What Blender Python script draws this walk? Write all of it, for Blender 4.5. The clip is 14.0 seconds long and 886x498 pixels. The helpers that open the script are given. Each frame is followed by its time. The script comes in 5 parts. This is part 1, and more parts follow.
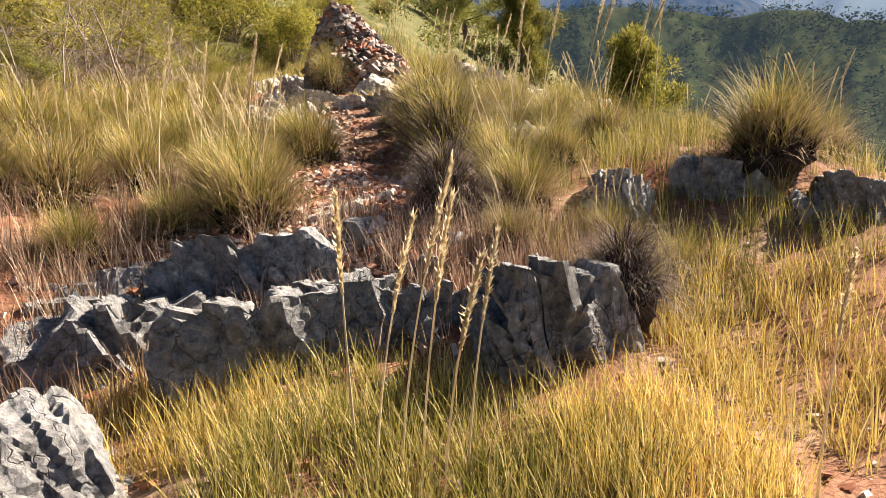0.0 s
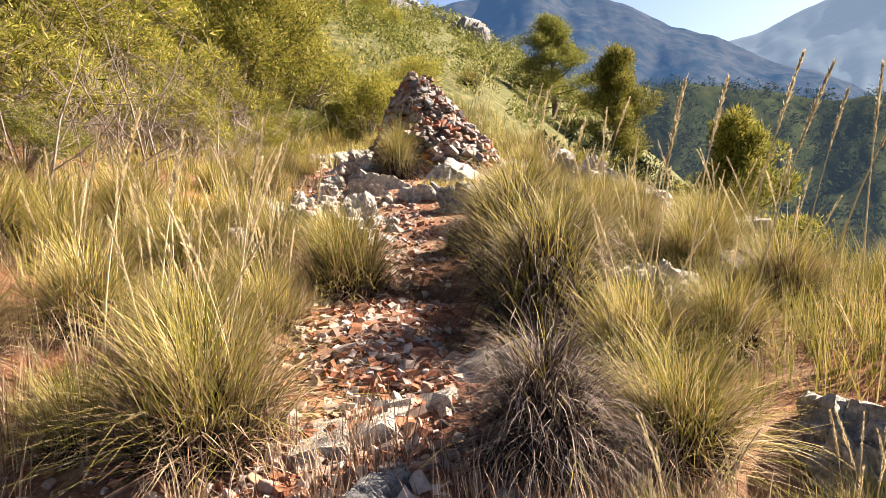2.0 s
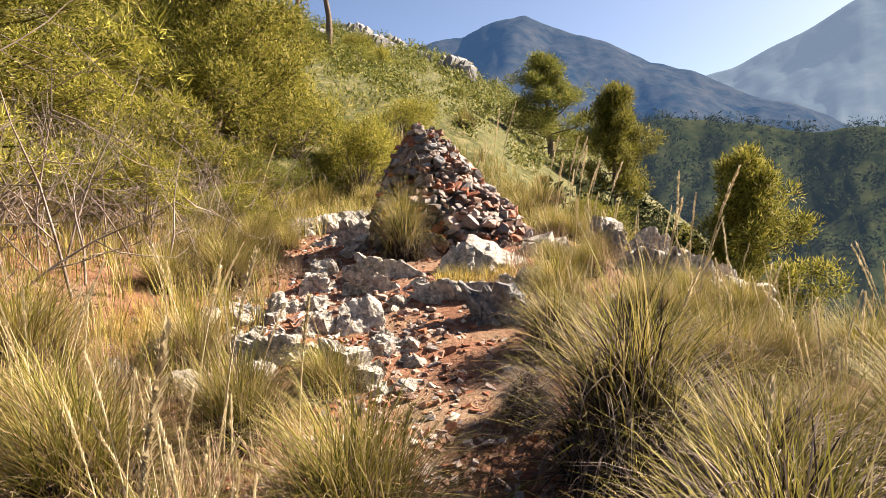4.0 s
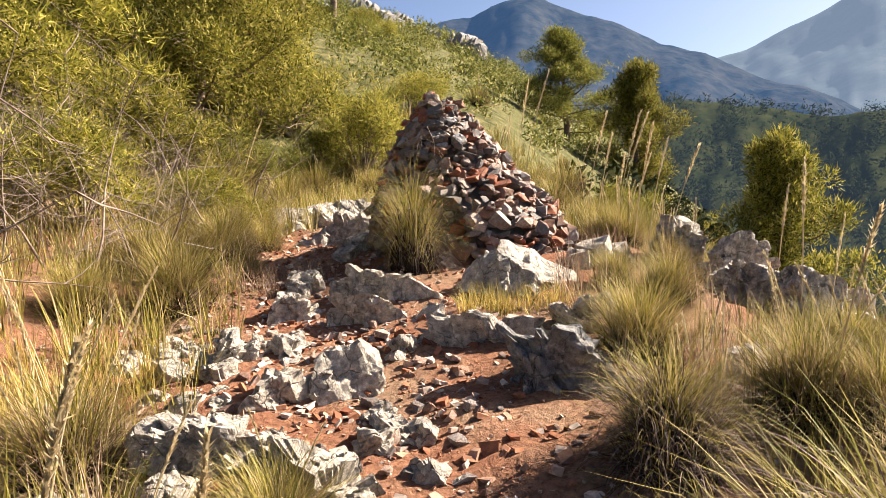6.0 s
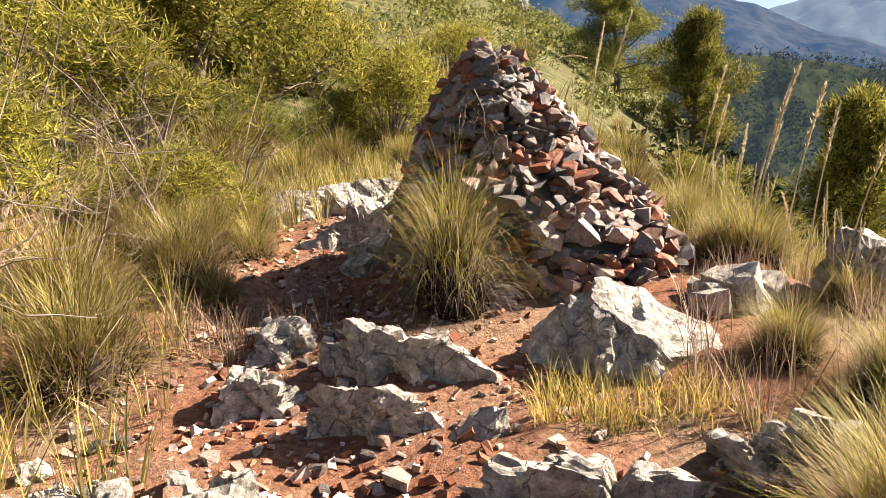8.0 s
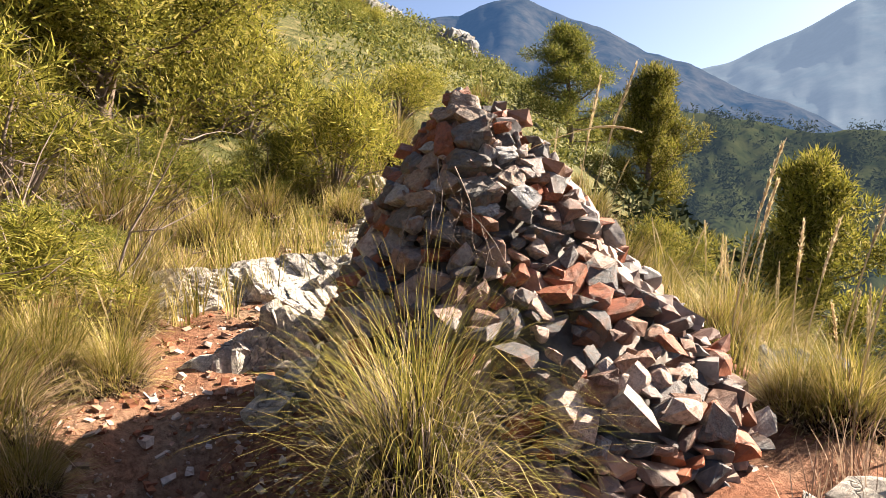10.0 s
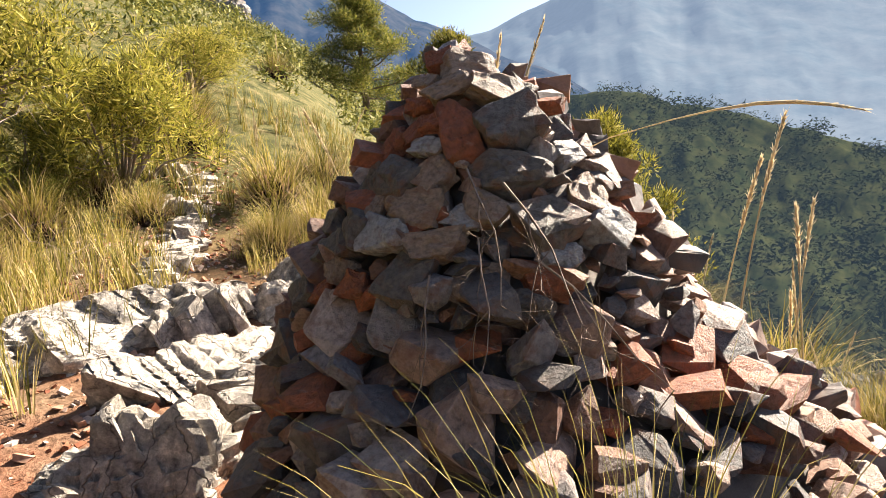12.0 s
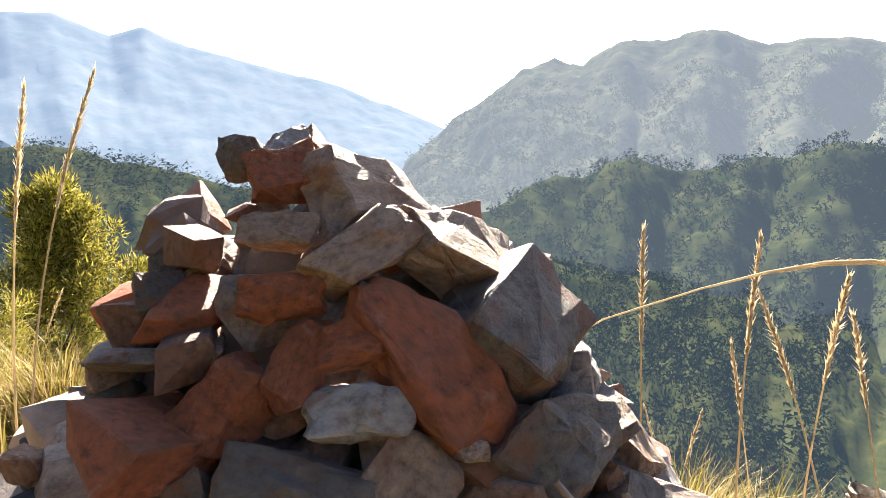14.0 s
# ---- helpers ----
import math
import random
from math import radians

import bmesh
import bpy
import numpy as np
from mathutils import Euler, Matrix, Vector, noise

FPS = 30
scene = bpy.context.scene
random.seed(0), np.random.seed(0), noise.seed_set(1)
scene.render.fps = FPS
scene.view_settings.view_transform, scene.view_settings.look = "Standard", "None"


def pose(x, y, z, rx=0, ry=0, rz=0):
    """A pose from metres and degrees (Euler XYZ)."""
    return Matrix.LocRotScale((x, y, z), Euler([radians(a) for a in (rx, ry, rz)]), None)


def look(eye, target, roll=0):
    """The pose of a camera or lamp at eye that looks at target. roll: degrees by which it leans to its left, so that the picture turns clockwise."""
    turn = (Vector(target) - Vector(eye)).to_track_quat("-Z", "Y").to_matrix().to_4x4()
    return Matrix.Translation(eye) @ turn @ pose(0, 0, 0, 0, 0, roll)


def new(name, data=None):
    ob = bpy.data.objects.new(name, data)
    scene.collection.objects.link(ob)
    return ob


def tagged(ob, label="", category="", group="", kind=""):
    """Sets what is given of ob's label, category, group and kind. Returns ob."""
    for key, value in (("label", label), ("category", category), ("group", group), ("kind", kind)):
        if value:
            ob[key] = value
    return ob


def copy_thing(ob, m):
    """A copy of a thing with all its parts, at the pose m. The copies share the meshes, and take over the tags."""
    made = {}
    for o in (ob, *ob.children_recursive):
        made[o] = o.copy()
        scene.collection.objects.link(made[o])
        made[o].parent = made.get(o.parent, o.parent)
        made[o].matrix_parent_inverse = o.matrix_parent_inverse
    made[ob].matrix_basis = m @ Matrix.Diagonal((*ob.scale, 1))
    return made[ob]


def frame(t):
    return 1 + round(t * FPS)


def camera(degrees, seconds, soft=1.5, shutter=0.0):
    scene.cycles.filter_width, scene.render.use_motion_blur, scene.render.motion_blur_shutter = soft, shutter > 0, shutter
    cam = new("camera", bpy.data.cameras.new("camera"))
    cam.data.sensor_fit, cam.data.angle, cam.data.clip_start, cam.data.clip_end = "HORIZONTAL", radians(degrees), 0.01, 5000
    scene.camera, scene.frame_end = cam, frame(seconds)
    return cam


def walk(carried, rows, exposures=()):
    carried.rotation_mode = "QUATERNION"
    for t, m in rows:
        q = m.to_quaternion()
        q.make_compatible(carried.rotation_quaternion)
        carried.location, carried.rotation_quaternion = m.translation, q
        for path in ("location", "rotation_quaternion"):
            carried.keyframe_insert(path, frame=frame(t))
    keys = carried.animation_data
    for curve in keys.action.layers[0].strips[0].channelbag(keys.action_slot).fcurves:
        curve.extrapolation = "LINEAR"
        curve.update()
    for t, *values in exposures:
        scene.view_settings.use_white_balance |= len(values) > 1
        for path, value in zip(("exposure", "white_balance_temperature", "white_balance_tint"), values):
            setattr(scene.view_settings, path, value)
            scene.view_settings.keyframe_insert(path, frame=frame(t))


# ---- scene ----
cam = camera(66.3, 14.0, soft=0.7)
METRES, EYE, TILT, LEAN, TURN = 13.0, 1.5, -11.0, 4.5, 0.0
ROWS = [
    (0.0, 0.0, 0.0, 0.0, 0.0, 0.0, -0.0),
    (0.5, 0.0035, 0.0353, 0.0128, -0.65, -0.22, -0.47),
    (1.0, 0.0025, 0.0693, 0.0301, 0.56, 0.67, -3.08),
    (1.5, -0.0024, 0.11, 0.0451, 1.07, 5.36, -3.58),
    (2.0, -0.0084, 0.1546, 0.0592, 6.15, 5.24, -4.21),
    (2.5, -0.0213, 0.1914, 0.0696, 9.51, 7.3, -4.05),
    (3.0, -0.0365, 0.2294, 0.0898, 5.89, 8.02, -1.88),
    (5.5, -0.0755, 0.3994, 0.1572, 5.35, 8.59, -4.03),
    (6.0, -0.0817, 0.4375, 0.1631, 5.57, 6.71, -3.65),
    (6.5, -0.0879, 0.4769, 0.1754, 5.42, 3.17, -4.25),
    (7.0, -0.0996, 0.5183, 0.188, 6.12, 2.27, -5.07),
    (7.5, -0.1044, 0.5532, 0.1996, 8.89, 2.36, -4.13),
    (10.0, -0.1357, 0.7046, 0.2582, 3.45, 6.68, -5.87),
    (10.5, -0.1454, 0.729, 0.266, 2.04, 7.47, -4.27),
    (11.0, -0.1589, 0.7635, 0.2758, -1.52, 7.75, -2.77),
    (11.5, -0.1744, 0.7866, 0.2805, -5.1, 7.73, -2.02),
    (12.0, -0.1901, 0.807, 0.2889, -13.6, 4.89, 1.12),
    (12.5, -0.1972, 0.8342, 0.295, -22.83, 9.33, 4.71),
    (13.0, -0.2028, 0.8617, 0.3079, -33.1, 5.1, 4.74),
    (13.5, -0.2064, 0.8868, 0.3172, -44.35, 6.73, 8.66),
    (14.0, -0.2004, 0.9032, 0.3276, -57.13, 4.89, 10.97),
]
walk(cam, [(t, pose(0, 0, EYE, TILT, LEAN, TURN) @ pose(METRES * x, METRES * y, METRES * z, 90 + pitch, roll, yaw)) for t, x, y, z, yaw, pitch, roll in ROWS],
     exposures=[(0.0, 2.3), (1.8, 2.45), (3.0, 2.25), (6.0, 2.15), (9.8, 2.35), (11.3, 2.4), (12.0, 2.42), (12.5, 2.6), (13.0, 2.72), (13.5, 3.4), (14.0, 3.05)])

# ---- world, sun, exposure ----
SUN_AZ, SUN_EL = -64.0, 36.0          # degrees: left of +y is positive; height above the horizon
world = bpy.data.worlds.new("sky")
scene.world = world
world.use_nodes = True
wn = world.node_tree.nodes
sky = wn.new("ShaderNodeTexSky")
sky.sky_type = "NISHITA"
sky.sun_disc = False
sky.sun_elevation = radians(SUN_EL)
sky.sun_rotation = radians(-SUN_AZ)
sky.air_density, sky.dust_density, sky.ozone_density = 0.55, 3.2, 1.0
sky.altitude = 900
wn["Background"].inputs[1].default_value = 0.05
world.node_tree.links.new(sky.outputs[0], wn["Background"].inputs[0])

SUN_DIR = Vector((-math.sin(radians(SUN_AZ)) * math.cos(radians(SUN_EL)), math.cos(radians(SUN_AZ)) * math.cos(radians(SUN_EL)), math.sin(radians(SUN_EL))))
sun_data = bpy.data.lights.new("sun", "SUN")
sun_data.energy, sun_data.angle, sun_data.color = 5.0, radians(0.6), (1.0, 0.865, 0.70)
sun = new("sun", sun_data)
sun.matrix_world = look(SUN_DIR * 60, (0, 0, 0))


# ---- helpers of the scene ----
def part(name, bm, material, parent=None, label="", smooth=False):
    """Links a bmesh as one mesh object."""
    me = bpy.data.meshes.new(name)
    bm.to_mesh(me)
    bm.free()
    if smooth:
        for f in me.polygons:
            f.use_smooth = True
    if material:
        me.materials.append(material)
    ob = new(name, me)
    if parent:
        ob.parent = parent
    if label:
        ob["label"] = label
    return ob


def mesh_from(name, verts, faces, material, smooth=False):
    me = bpy.data.meshes.new(name)
    me.from_pydata([tuple(v) for v in verts], [], faces)
    if smooth:
        for f in me.polygons:
            f.use_smooth = True
    me.materials.append(material)
    return me


def put(name, me, m, parent=None):
    ob = new(name, me)
    if parent:
        ob.parent = parent
    ob.matrix_basis = m
    return ob


def mat(name, rough=0.9, spec=0.3):
    m = bpy.data.materials.new(name)
    m.use_nodes = True
    b = m.node_tree.nodes["Principled BSDF"]
    b.inputs["Roughness"].default_value = rough
    b.inputs["Specular IOR Level"].default_value = spec
    return m, m.node_tree.nodes, m.node_tree.links, b


def noise_node(n, l, scale, detail=6.0, rough=0.6, dist=0.0, coords="Object"):
    c = n.new("ShaderNodeTexCoord")
    t = n.new("ShaderNodeTexNoise")
    t.inputs["Scale"].default_value, t.inputs["Detail"].default_value = scale, detail
    t.inputs["Roughness"].default_value, t.inputs["Distortion"].default_value = rough, dist
    l.new(c.outputs[coords], t.inputs["Vector"])
    return t


def ramp_node(n, l, source, stops):
    r = n.new("ShaderNodeValToRGB")
    while len(r.color_ramp.elements) < len(stops):
        r.color_ramp.elements.new(0.5)
    for e, (p, c) in zip(r.color_ramp.elements, stops):
        e.position, e.color = p, (*c, 1)
    l.new(source, r.inputs[0])
    return r


def mix_node(n, l, kind, fac, a, b):
    m = n.new("ShaderNodeMix")
    m.data_type, m.blend_type = "RGBA", kind
    for sock, v in ((m.inputs[0], fac), (m.inputs[6], a), (m.inputs[7], b)):
        if isinstance(v, (int, float)):
            sock.default_value = v
        elif isinstance(v, tuple):
            sock.default_value = (*v, 1)
        else:
            l.new(v, sock)
    return m.outputs[2]


def bump_node(n, l, b, height, strength, distance):
    u = n.new("ShaderNodeBump")
    u.inputs["Strength"].default_value, u.inputs["Distance"].default_value = strength, distance
    l.new(height, u.inputs["Height"])
    l.new(u.outputs[0], b.inputs["Normal"])
    return u


# ---- materials ----
def soil_material():
    m, n, l, b = mat("soil", 0.95, 0.1)
    a = noise_node(n, l, 1.1, 5)
    c = noise_node(n, l, 28, 6, 0.7)
    base = ramp_node(n, l, a.outputs[0], [(0.3, (0.20, 0.082, 0.048)), (0.5, (0.225, 0.115, 0.072)), (0.68, (0.24, 0.165, 0.112))]).outputs[0]
    grit = ramp_node(n, l, c.outputs[0], [(0.36, (0.45, 0.4, 0.36)), (0.55, (1, 1, 1)), (0.72, (1.45, 1.35, 1.2))]).outputs[0]
    col = mix_node(n, l, "MULTIPLY", 0.85, base, grit)
    # olive scrub and litter cover the slopes away from the trodden ridge
    g = n.new("ShaderNodeNewGeometry")
    d = n.new("ShaderNodeVectorMath")
    d.operation = "DISTANCE"
    d.inputs[1].default_value = (-1.5, 8.0, 1.5)
    l.new(g.outputs["Position"], d.inputs[0])
    r = n.new("ShaderNodeMapRange")
    r.inputs[1].default_value, r.inputs[2].default_value = 6.5, 13.0
    l.new(d.outputs["Value"], r.inputs[0])
    e = noise_node(n, l, 2.6, 7, 0.75)
    cover = ramp_node(n, l, e.outputs[0], [(0.35, (0.02, 0.026, 0.009)), (0.5, (0.075, 0.075, 0.025)), (0.66, (0.19, 0.15, 0.075))]).outputs[0]
    l.new(mix_node(n, l, "MIX", r.outputs[0], col, cover), b.inputs["Base Color"])
    bump_node(n, l, b, c.outputs[0], 0.9, 0.03)
    return m


def limestone_material(name="limestone", light=1.0, tint=(1, 1, 1)):
    m, n, l, b = mat(name, 0.85, 0.25)
    a = noise_node(n, l, 2.2, 6, 0.6, 0.4)
    c = noise_node(n, l, 17, 8, 0.75)
    base = ramp_node(n, l, a.outputs[0], [(0.3, (0.34 * light, 0.325 * light, 0.31 * light)), (0.5, (0.48 * light * tint[0], 0.455 * light * tint[1], 0.42 * light * tint[2])), (0.7, (0.62 * light, 0.58 * light, 0.53 * light))]).outputs[0]
    spots = ramp_node(n, l, c.outputs[0], [(0.32, (0.13, 0.125, 0.13)), (0.46, (0.72, 0.72, 0.73)), (0.55, (1.05, 1.04, 1.02)), (0.66, (1.9, 1.86, 1.8))]).outputs[0]
    col = mix_node(n, l, "MULTIPLY", 0.9, base, spots)
    # rusty stains
    s = noise_node(n, l, 1.1, 4, 0.6, 0.8)
    f = ramp_node(n, l, s.outputs[0], [(0.58, (0, 0, 0)), (0.72, (0.5, 0.5, 0.5))]).outputs[0]
    col = mix_node(n, l, "MIX", f, col, (0.36, 0.20, 0.10))
    # thin dark cracks
    tc = n.new("ShaderNodeTexCoord")
    mp = n.new("ShaderNodeMapping")
    mp.inputs["Rotation"].default_value = (0.3, 0.5, 0.2)
    mp.inputs["Scale"].default_value = (2.6, 1.0, 0.8)
    wob = noise_node(n, l, 5, 3)
    va = n.new("ShaderNodeVectorMath")
    va.operation = "MULTIPLY_ADD"
    va.inputs[1].default_value = (0.25, 0.25, 0.25)
    l.new(wob.outputs["Color"], va.inputs[0])
    l.new(tc.outputs["Object"], va.inputs[2])
    l.new(va.outputs[0], mp.inputs[0])
    vo = n.new("ShaderNodeTexVoronoi")
    vo.feature = "DISTANCE_TO_EDGE"
    vo.inputs["Scale"].default_value = 2.3
    l.new(mp.outputs[0], vo.inputs["Vector"])
    line = ramp_node(n, l, vo.outputs["Distance"], [(0.0, (0.2, 0.19, 0.18)), (0.014, (1, 1, 1))]).outputs[0]
    col = mix_node(n, l, "MULTIPLY", 0.6, col, line)
    l.new(col, b.inputs["Base Color"])
    mx = n.new("ShaderNodeMix")
    mx.data_type, mx.blend_type = "RGBA", "MULTIPLY"
    mx.inputs[0].default_value = 1.0
    l.new(line, mx.inputs[6])
    l.new(c.outputs[0], mx.inputs[7])
    bump_node(n, l, b, mx.outputs[2], 1.0, 0.035)
    return m


def cairn_stone_material(name="cairn_stone", fixed=None, island=False):
    m, n, l, b = mat(name, 0.62, 0.4)
    pick = n.new("ShaderNodeNewGeometry").outputs["Random Per Island"] if island else n.new("ShaderNodeObjectInfo").outputs["Random"]
    r = ramp_node(n, l, pick, [(0.0, (0.075, 0.07, 0.07)), (0.16, (0.20, 0.175, 0.165)), (0.31, (0.15, 0.085, 0.065)), (0.45, (0.28, 0.19, 0.15)), (0.57, (0.11, 0.095, 0.09)), (0.68, (0.25, 0.075, 0.032)), (0.77, (0.36, 0.28, 0.235)), (0.88, (0.24, 0.13, 0.085))])
    r.color_ramp.interpolation = "CONSTANT"
    c = noise_node(n, l, 9, 9, 0.68)
    a = noise_node(n, l, 2.2, 6, 0.65, 0.6)
    vary = ramp_node(n, l, c.outputs[0], [(0.32, (0.34, 0.33, 0.33)), (0.48, (0.92, 0.92, 0.92)), (0.72, (1.5, 1.45, 1.4))]).outputs[0]
    col = mix_node(n, l, "MULTIPLY", 0.9, fixed or r.outputs[0], vary)
    f = ramp_node(n, l, a.outputs[0], [(0.48, (0, 0, 0)), (0.66, (0.75, 0.75, 0.75))]).outputs[0]
    col = mix_node(n, l, "MIX", f, col, (0.16, 0.065, 0.03))
    f2 = ramp_node(n, l, a.outputs[0], [(0.3, (0.45, 0.45, 0.45)), (0.4, (0, 0, 0))]).outputs[0]
    col = mix_node(n, l, "MIX", f2, col, (0.32, 0.28, 0.24))
    l.new(col, b.inputs["Base Color"])
    bump_node(n, l, b, c.outputs[0], 0.8, 0.018)
    return m


def leaf_material(name, stops, rough=0.6, glow=0.25, island=True):
    m, n, l, b = mat(name, rough, 0.05)
    g = n.new("ShaderNodeNewGeometry")
    o = n.new("ShaderNodeObjectInfo")
    r = ramp_node(n, l, g.outputs["Random Per Island"], stops)
    hs = n.new("ShaderNodeHueSaturation")
    rg = n.new("ShaderNodeMapRange")
    rg.inputs[3].default_value, rg.inputs[4].default_value = 0.75, 1.25
    l.new(o.outputs["Random"], rg.inputs[0])
    l.new(rg.outputs[0], hs.inputs["Value"])
    l.new(r.outputs[0], hs.inputs["Color"])
    l.new(hs.outputs[0], b.inputs["Base Color"])
    # thin leaves let light through
    t = n.new("ShaderNodeBsdfTranslucent")
    l.new(hs.outputs[0], t.inputs[0])
    mx = n.new("ShaderNodeMixShader")
    mx.inputs[0].default_value = glow
    l.new(b.outputs[0], mx.inputs[1])
    l.new(t.outputs[0], mx.inputs[2])
    l.new(mx.outputs[0], n["Material Output"].inputs[0])
    return m


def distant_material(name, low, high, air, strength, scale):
    """Wooded mountain far off: its cover, and the lit air before it imitated by weak even emission."""
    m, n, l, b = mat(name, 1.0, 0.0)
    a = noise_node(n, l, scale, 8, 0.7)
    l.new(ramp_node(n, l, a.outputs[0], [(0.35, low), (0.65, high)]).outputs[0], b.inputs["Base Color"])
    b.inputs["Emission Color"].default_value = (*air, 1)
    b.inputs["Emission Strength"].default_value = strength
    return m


SOIL = soil_material()
# Grey limestone, darkened and blued in colour to imitate the ledge's shaded faces.
SHADE_LIMESTONE = limestone_material("limestone", 0.47, (0.95, 1.0, 1.1))
# Paler, warm-toned copy for the rocks that stand in the sun.
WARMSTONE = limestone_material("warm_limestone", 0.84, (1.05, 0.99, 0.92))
CAIRN_STONE = cairn_stone_material()
RUBBLE_STONE = cairn_stone_material("rubble_stone", None, True)
RUST_STONE = cairn_stone_material("rust_stone", (0.22, 0.068, 0.03))
BEIGE_STONE = cairn_stone_material("beige_stone", (0.24, 0.175, 0.13))
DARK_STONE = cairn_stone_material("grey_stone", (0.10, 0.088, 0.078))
PALE_STONE = cairn_stone_material("pale_stone", (0.27, 0.265, 0.265))
BLADE = leaf_material("esparto_blade", [(0.0, (0.055, 0.058, 0.014)), (0.35, (0.19, 0.172, 0.034)), (0.7, (0.35, 0.275, 0.08)), (1.0, (0.48, 0.38, 0.21))], 0.5, 0.28)
DRY = leaf_material("dry_grass", [(0.0, (0.07, 0.042, 0.032)), (0.45, (0.26, 0.165, 0.11)), (1.0, (0.49, 0.375, 0.27))], 0.8, 0.15)
# Dead thatch, darkened to near black to imitate shade inside the clump.
THATCH_SHADE = leaf_material("dead_thatch_shade", [(0.0, (0.008, 0.005, 0.004)), (0.6, (0.022, 0.015, 0.011)), (1.0, (0.07, 0.05, 0.04))], 0.9, 0.0)
# Withered grass for shaggy skirts, darkened below DRY to imitate their shaded side.
WITHERED_SHADE = leaf_material("withered_blade_shade", [(0.0, (0.012, 0.008, 0.007)), (0.5, (0.075, 0.053, 0.045)), (1.0, (0.30, 0.24, 0.205))], 0.9, 0.05)
GOLD = leaf_material("golden_grass", [(0.0, (0.27, 0.165, 0.04)), (0.5, (0.42, 0.305, 0.08)), (1.0, (0.52, 0.43, 0.18))], 0.7, 0.35)
STRAW = leaf_material("straw_stalk", [(0.0, (0.48, 0.38, 0.22)), (1.0, (0.62, 0.53, 0.36))], 0.7, 0.35)
NEEDLE = leaf_material("pine_needle", [(0.0, (0.034, 0.046, 0.011)), (0.5, (0.13, 0.138, 0.024)), (1.0, (0.28, 0.25, 0.06))], 0.5, 0.35)
SHRUB = leaf_material("shrub_leaf", [(0.0, (0.03, 0.03, 0.009)), (0.3, (0.135, 0.135, 0.022)), (0.7, (0.29, 0.265, 0.04)), (1.0, (0.44, 0.36, 0.11))], 0.5, 0.35)
DARKLEAF = leaf_material("dark_leaf", [(0.0, (0.010, 0.016, 0.006)), (0.6, (0.026, 0.034, 0.011)), (1.0, (0.06, 0.062, 0.02))], 1.0, 0.15)


def bark_material():
    m, n, l, b = mat("bark", 0.95, 0.1)
    a = noise_node(n, l, 14, 6, 0.7)
    l.new(ramp_node(n, l, a.outputs[0], [(0.35, (0.08, 0.055, 0.04)), (0.65, (0.22, 0.165, 0.125))]).outputs[0], b.inputs["Base Color"])
    bump_node(n, l, b, a.outputs[0], 0.8, 0.02)
    return m


BARK = bark_material()


def deadwood_material():
    m, n, l, b = mat("dead_wood", 0.9, 0.2)
    a = noise_node(n, l, 9, 5, 0.6)
    l.new(ramp_node(n, l, a.outputs[0], [(0.35, (0.11, 0.08, 0.065)), (0.65, (0.27, 0.215, 0.18))]).outputs[0], b.inputs["Base Color"])
    return m


DEADWOOD = deadwood_material()


# ---- terrain ----
PATH_Y = (-60, 0, 3.15, 5.5, 7.5, 9.6, 11, 12.3, 15, 19, 26)
PATH_X = (0, 0, -0.43, -0.9, -1.26, -1.64, -2.33, -2.6, -3.1, -3.6, -4)
RISE_Y = (-60, -6, 0, 1, 2, 2.7, 3.3, 4.2, 5.5, 7.5, 9.5, 10.5, 11.5, 12.5, 14, 19, 30)
RISE_Z = (-11, -1, -0.02, 0.06, 0.18, 0.27, 0.42, 0.80, 1.05, 1.27, 1.62, 1.78, 1.98, 2.10, 2.20, 2.75, 4.4)
HILL_AZ = (-180, -120, -90, -60, -35, -20, -10, -2, 3.6, 7, 15, 40, 90, 130, 180)
HILL_G = (-0.18, -0.4, -0.5, -0.5, -0.34, -0.09, 0.07, 0.18, 0.24, 0.265, 0.305, 0.42, 0.42, 0.15, -0.18)


def blend(a, b, t):
    t = np.clip((t - a) / (b - a), 0, 1)
    return t * t * (3 - 2 * t)


def wobble(x, y, s, k):
    return (np.sin(x * s + k) * np.cos(y * s * 1.13 - k * 1.7) + 0.5 * np.sin(x * s * 2.3 - k * 2 + y * s * 1.1) + 0.5 * np.cos(y * s * 2.1 + k - x * s * 0.9)) * 0.5


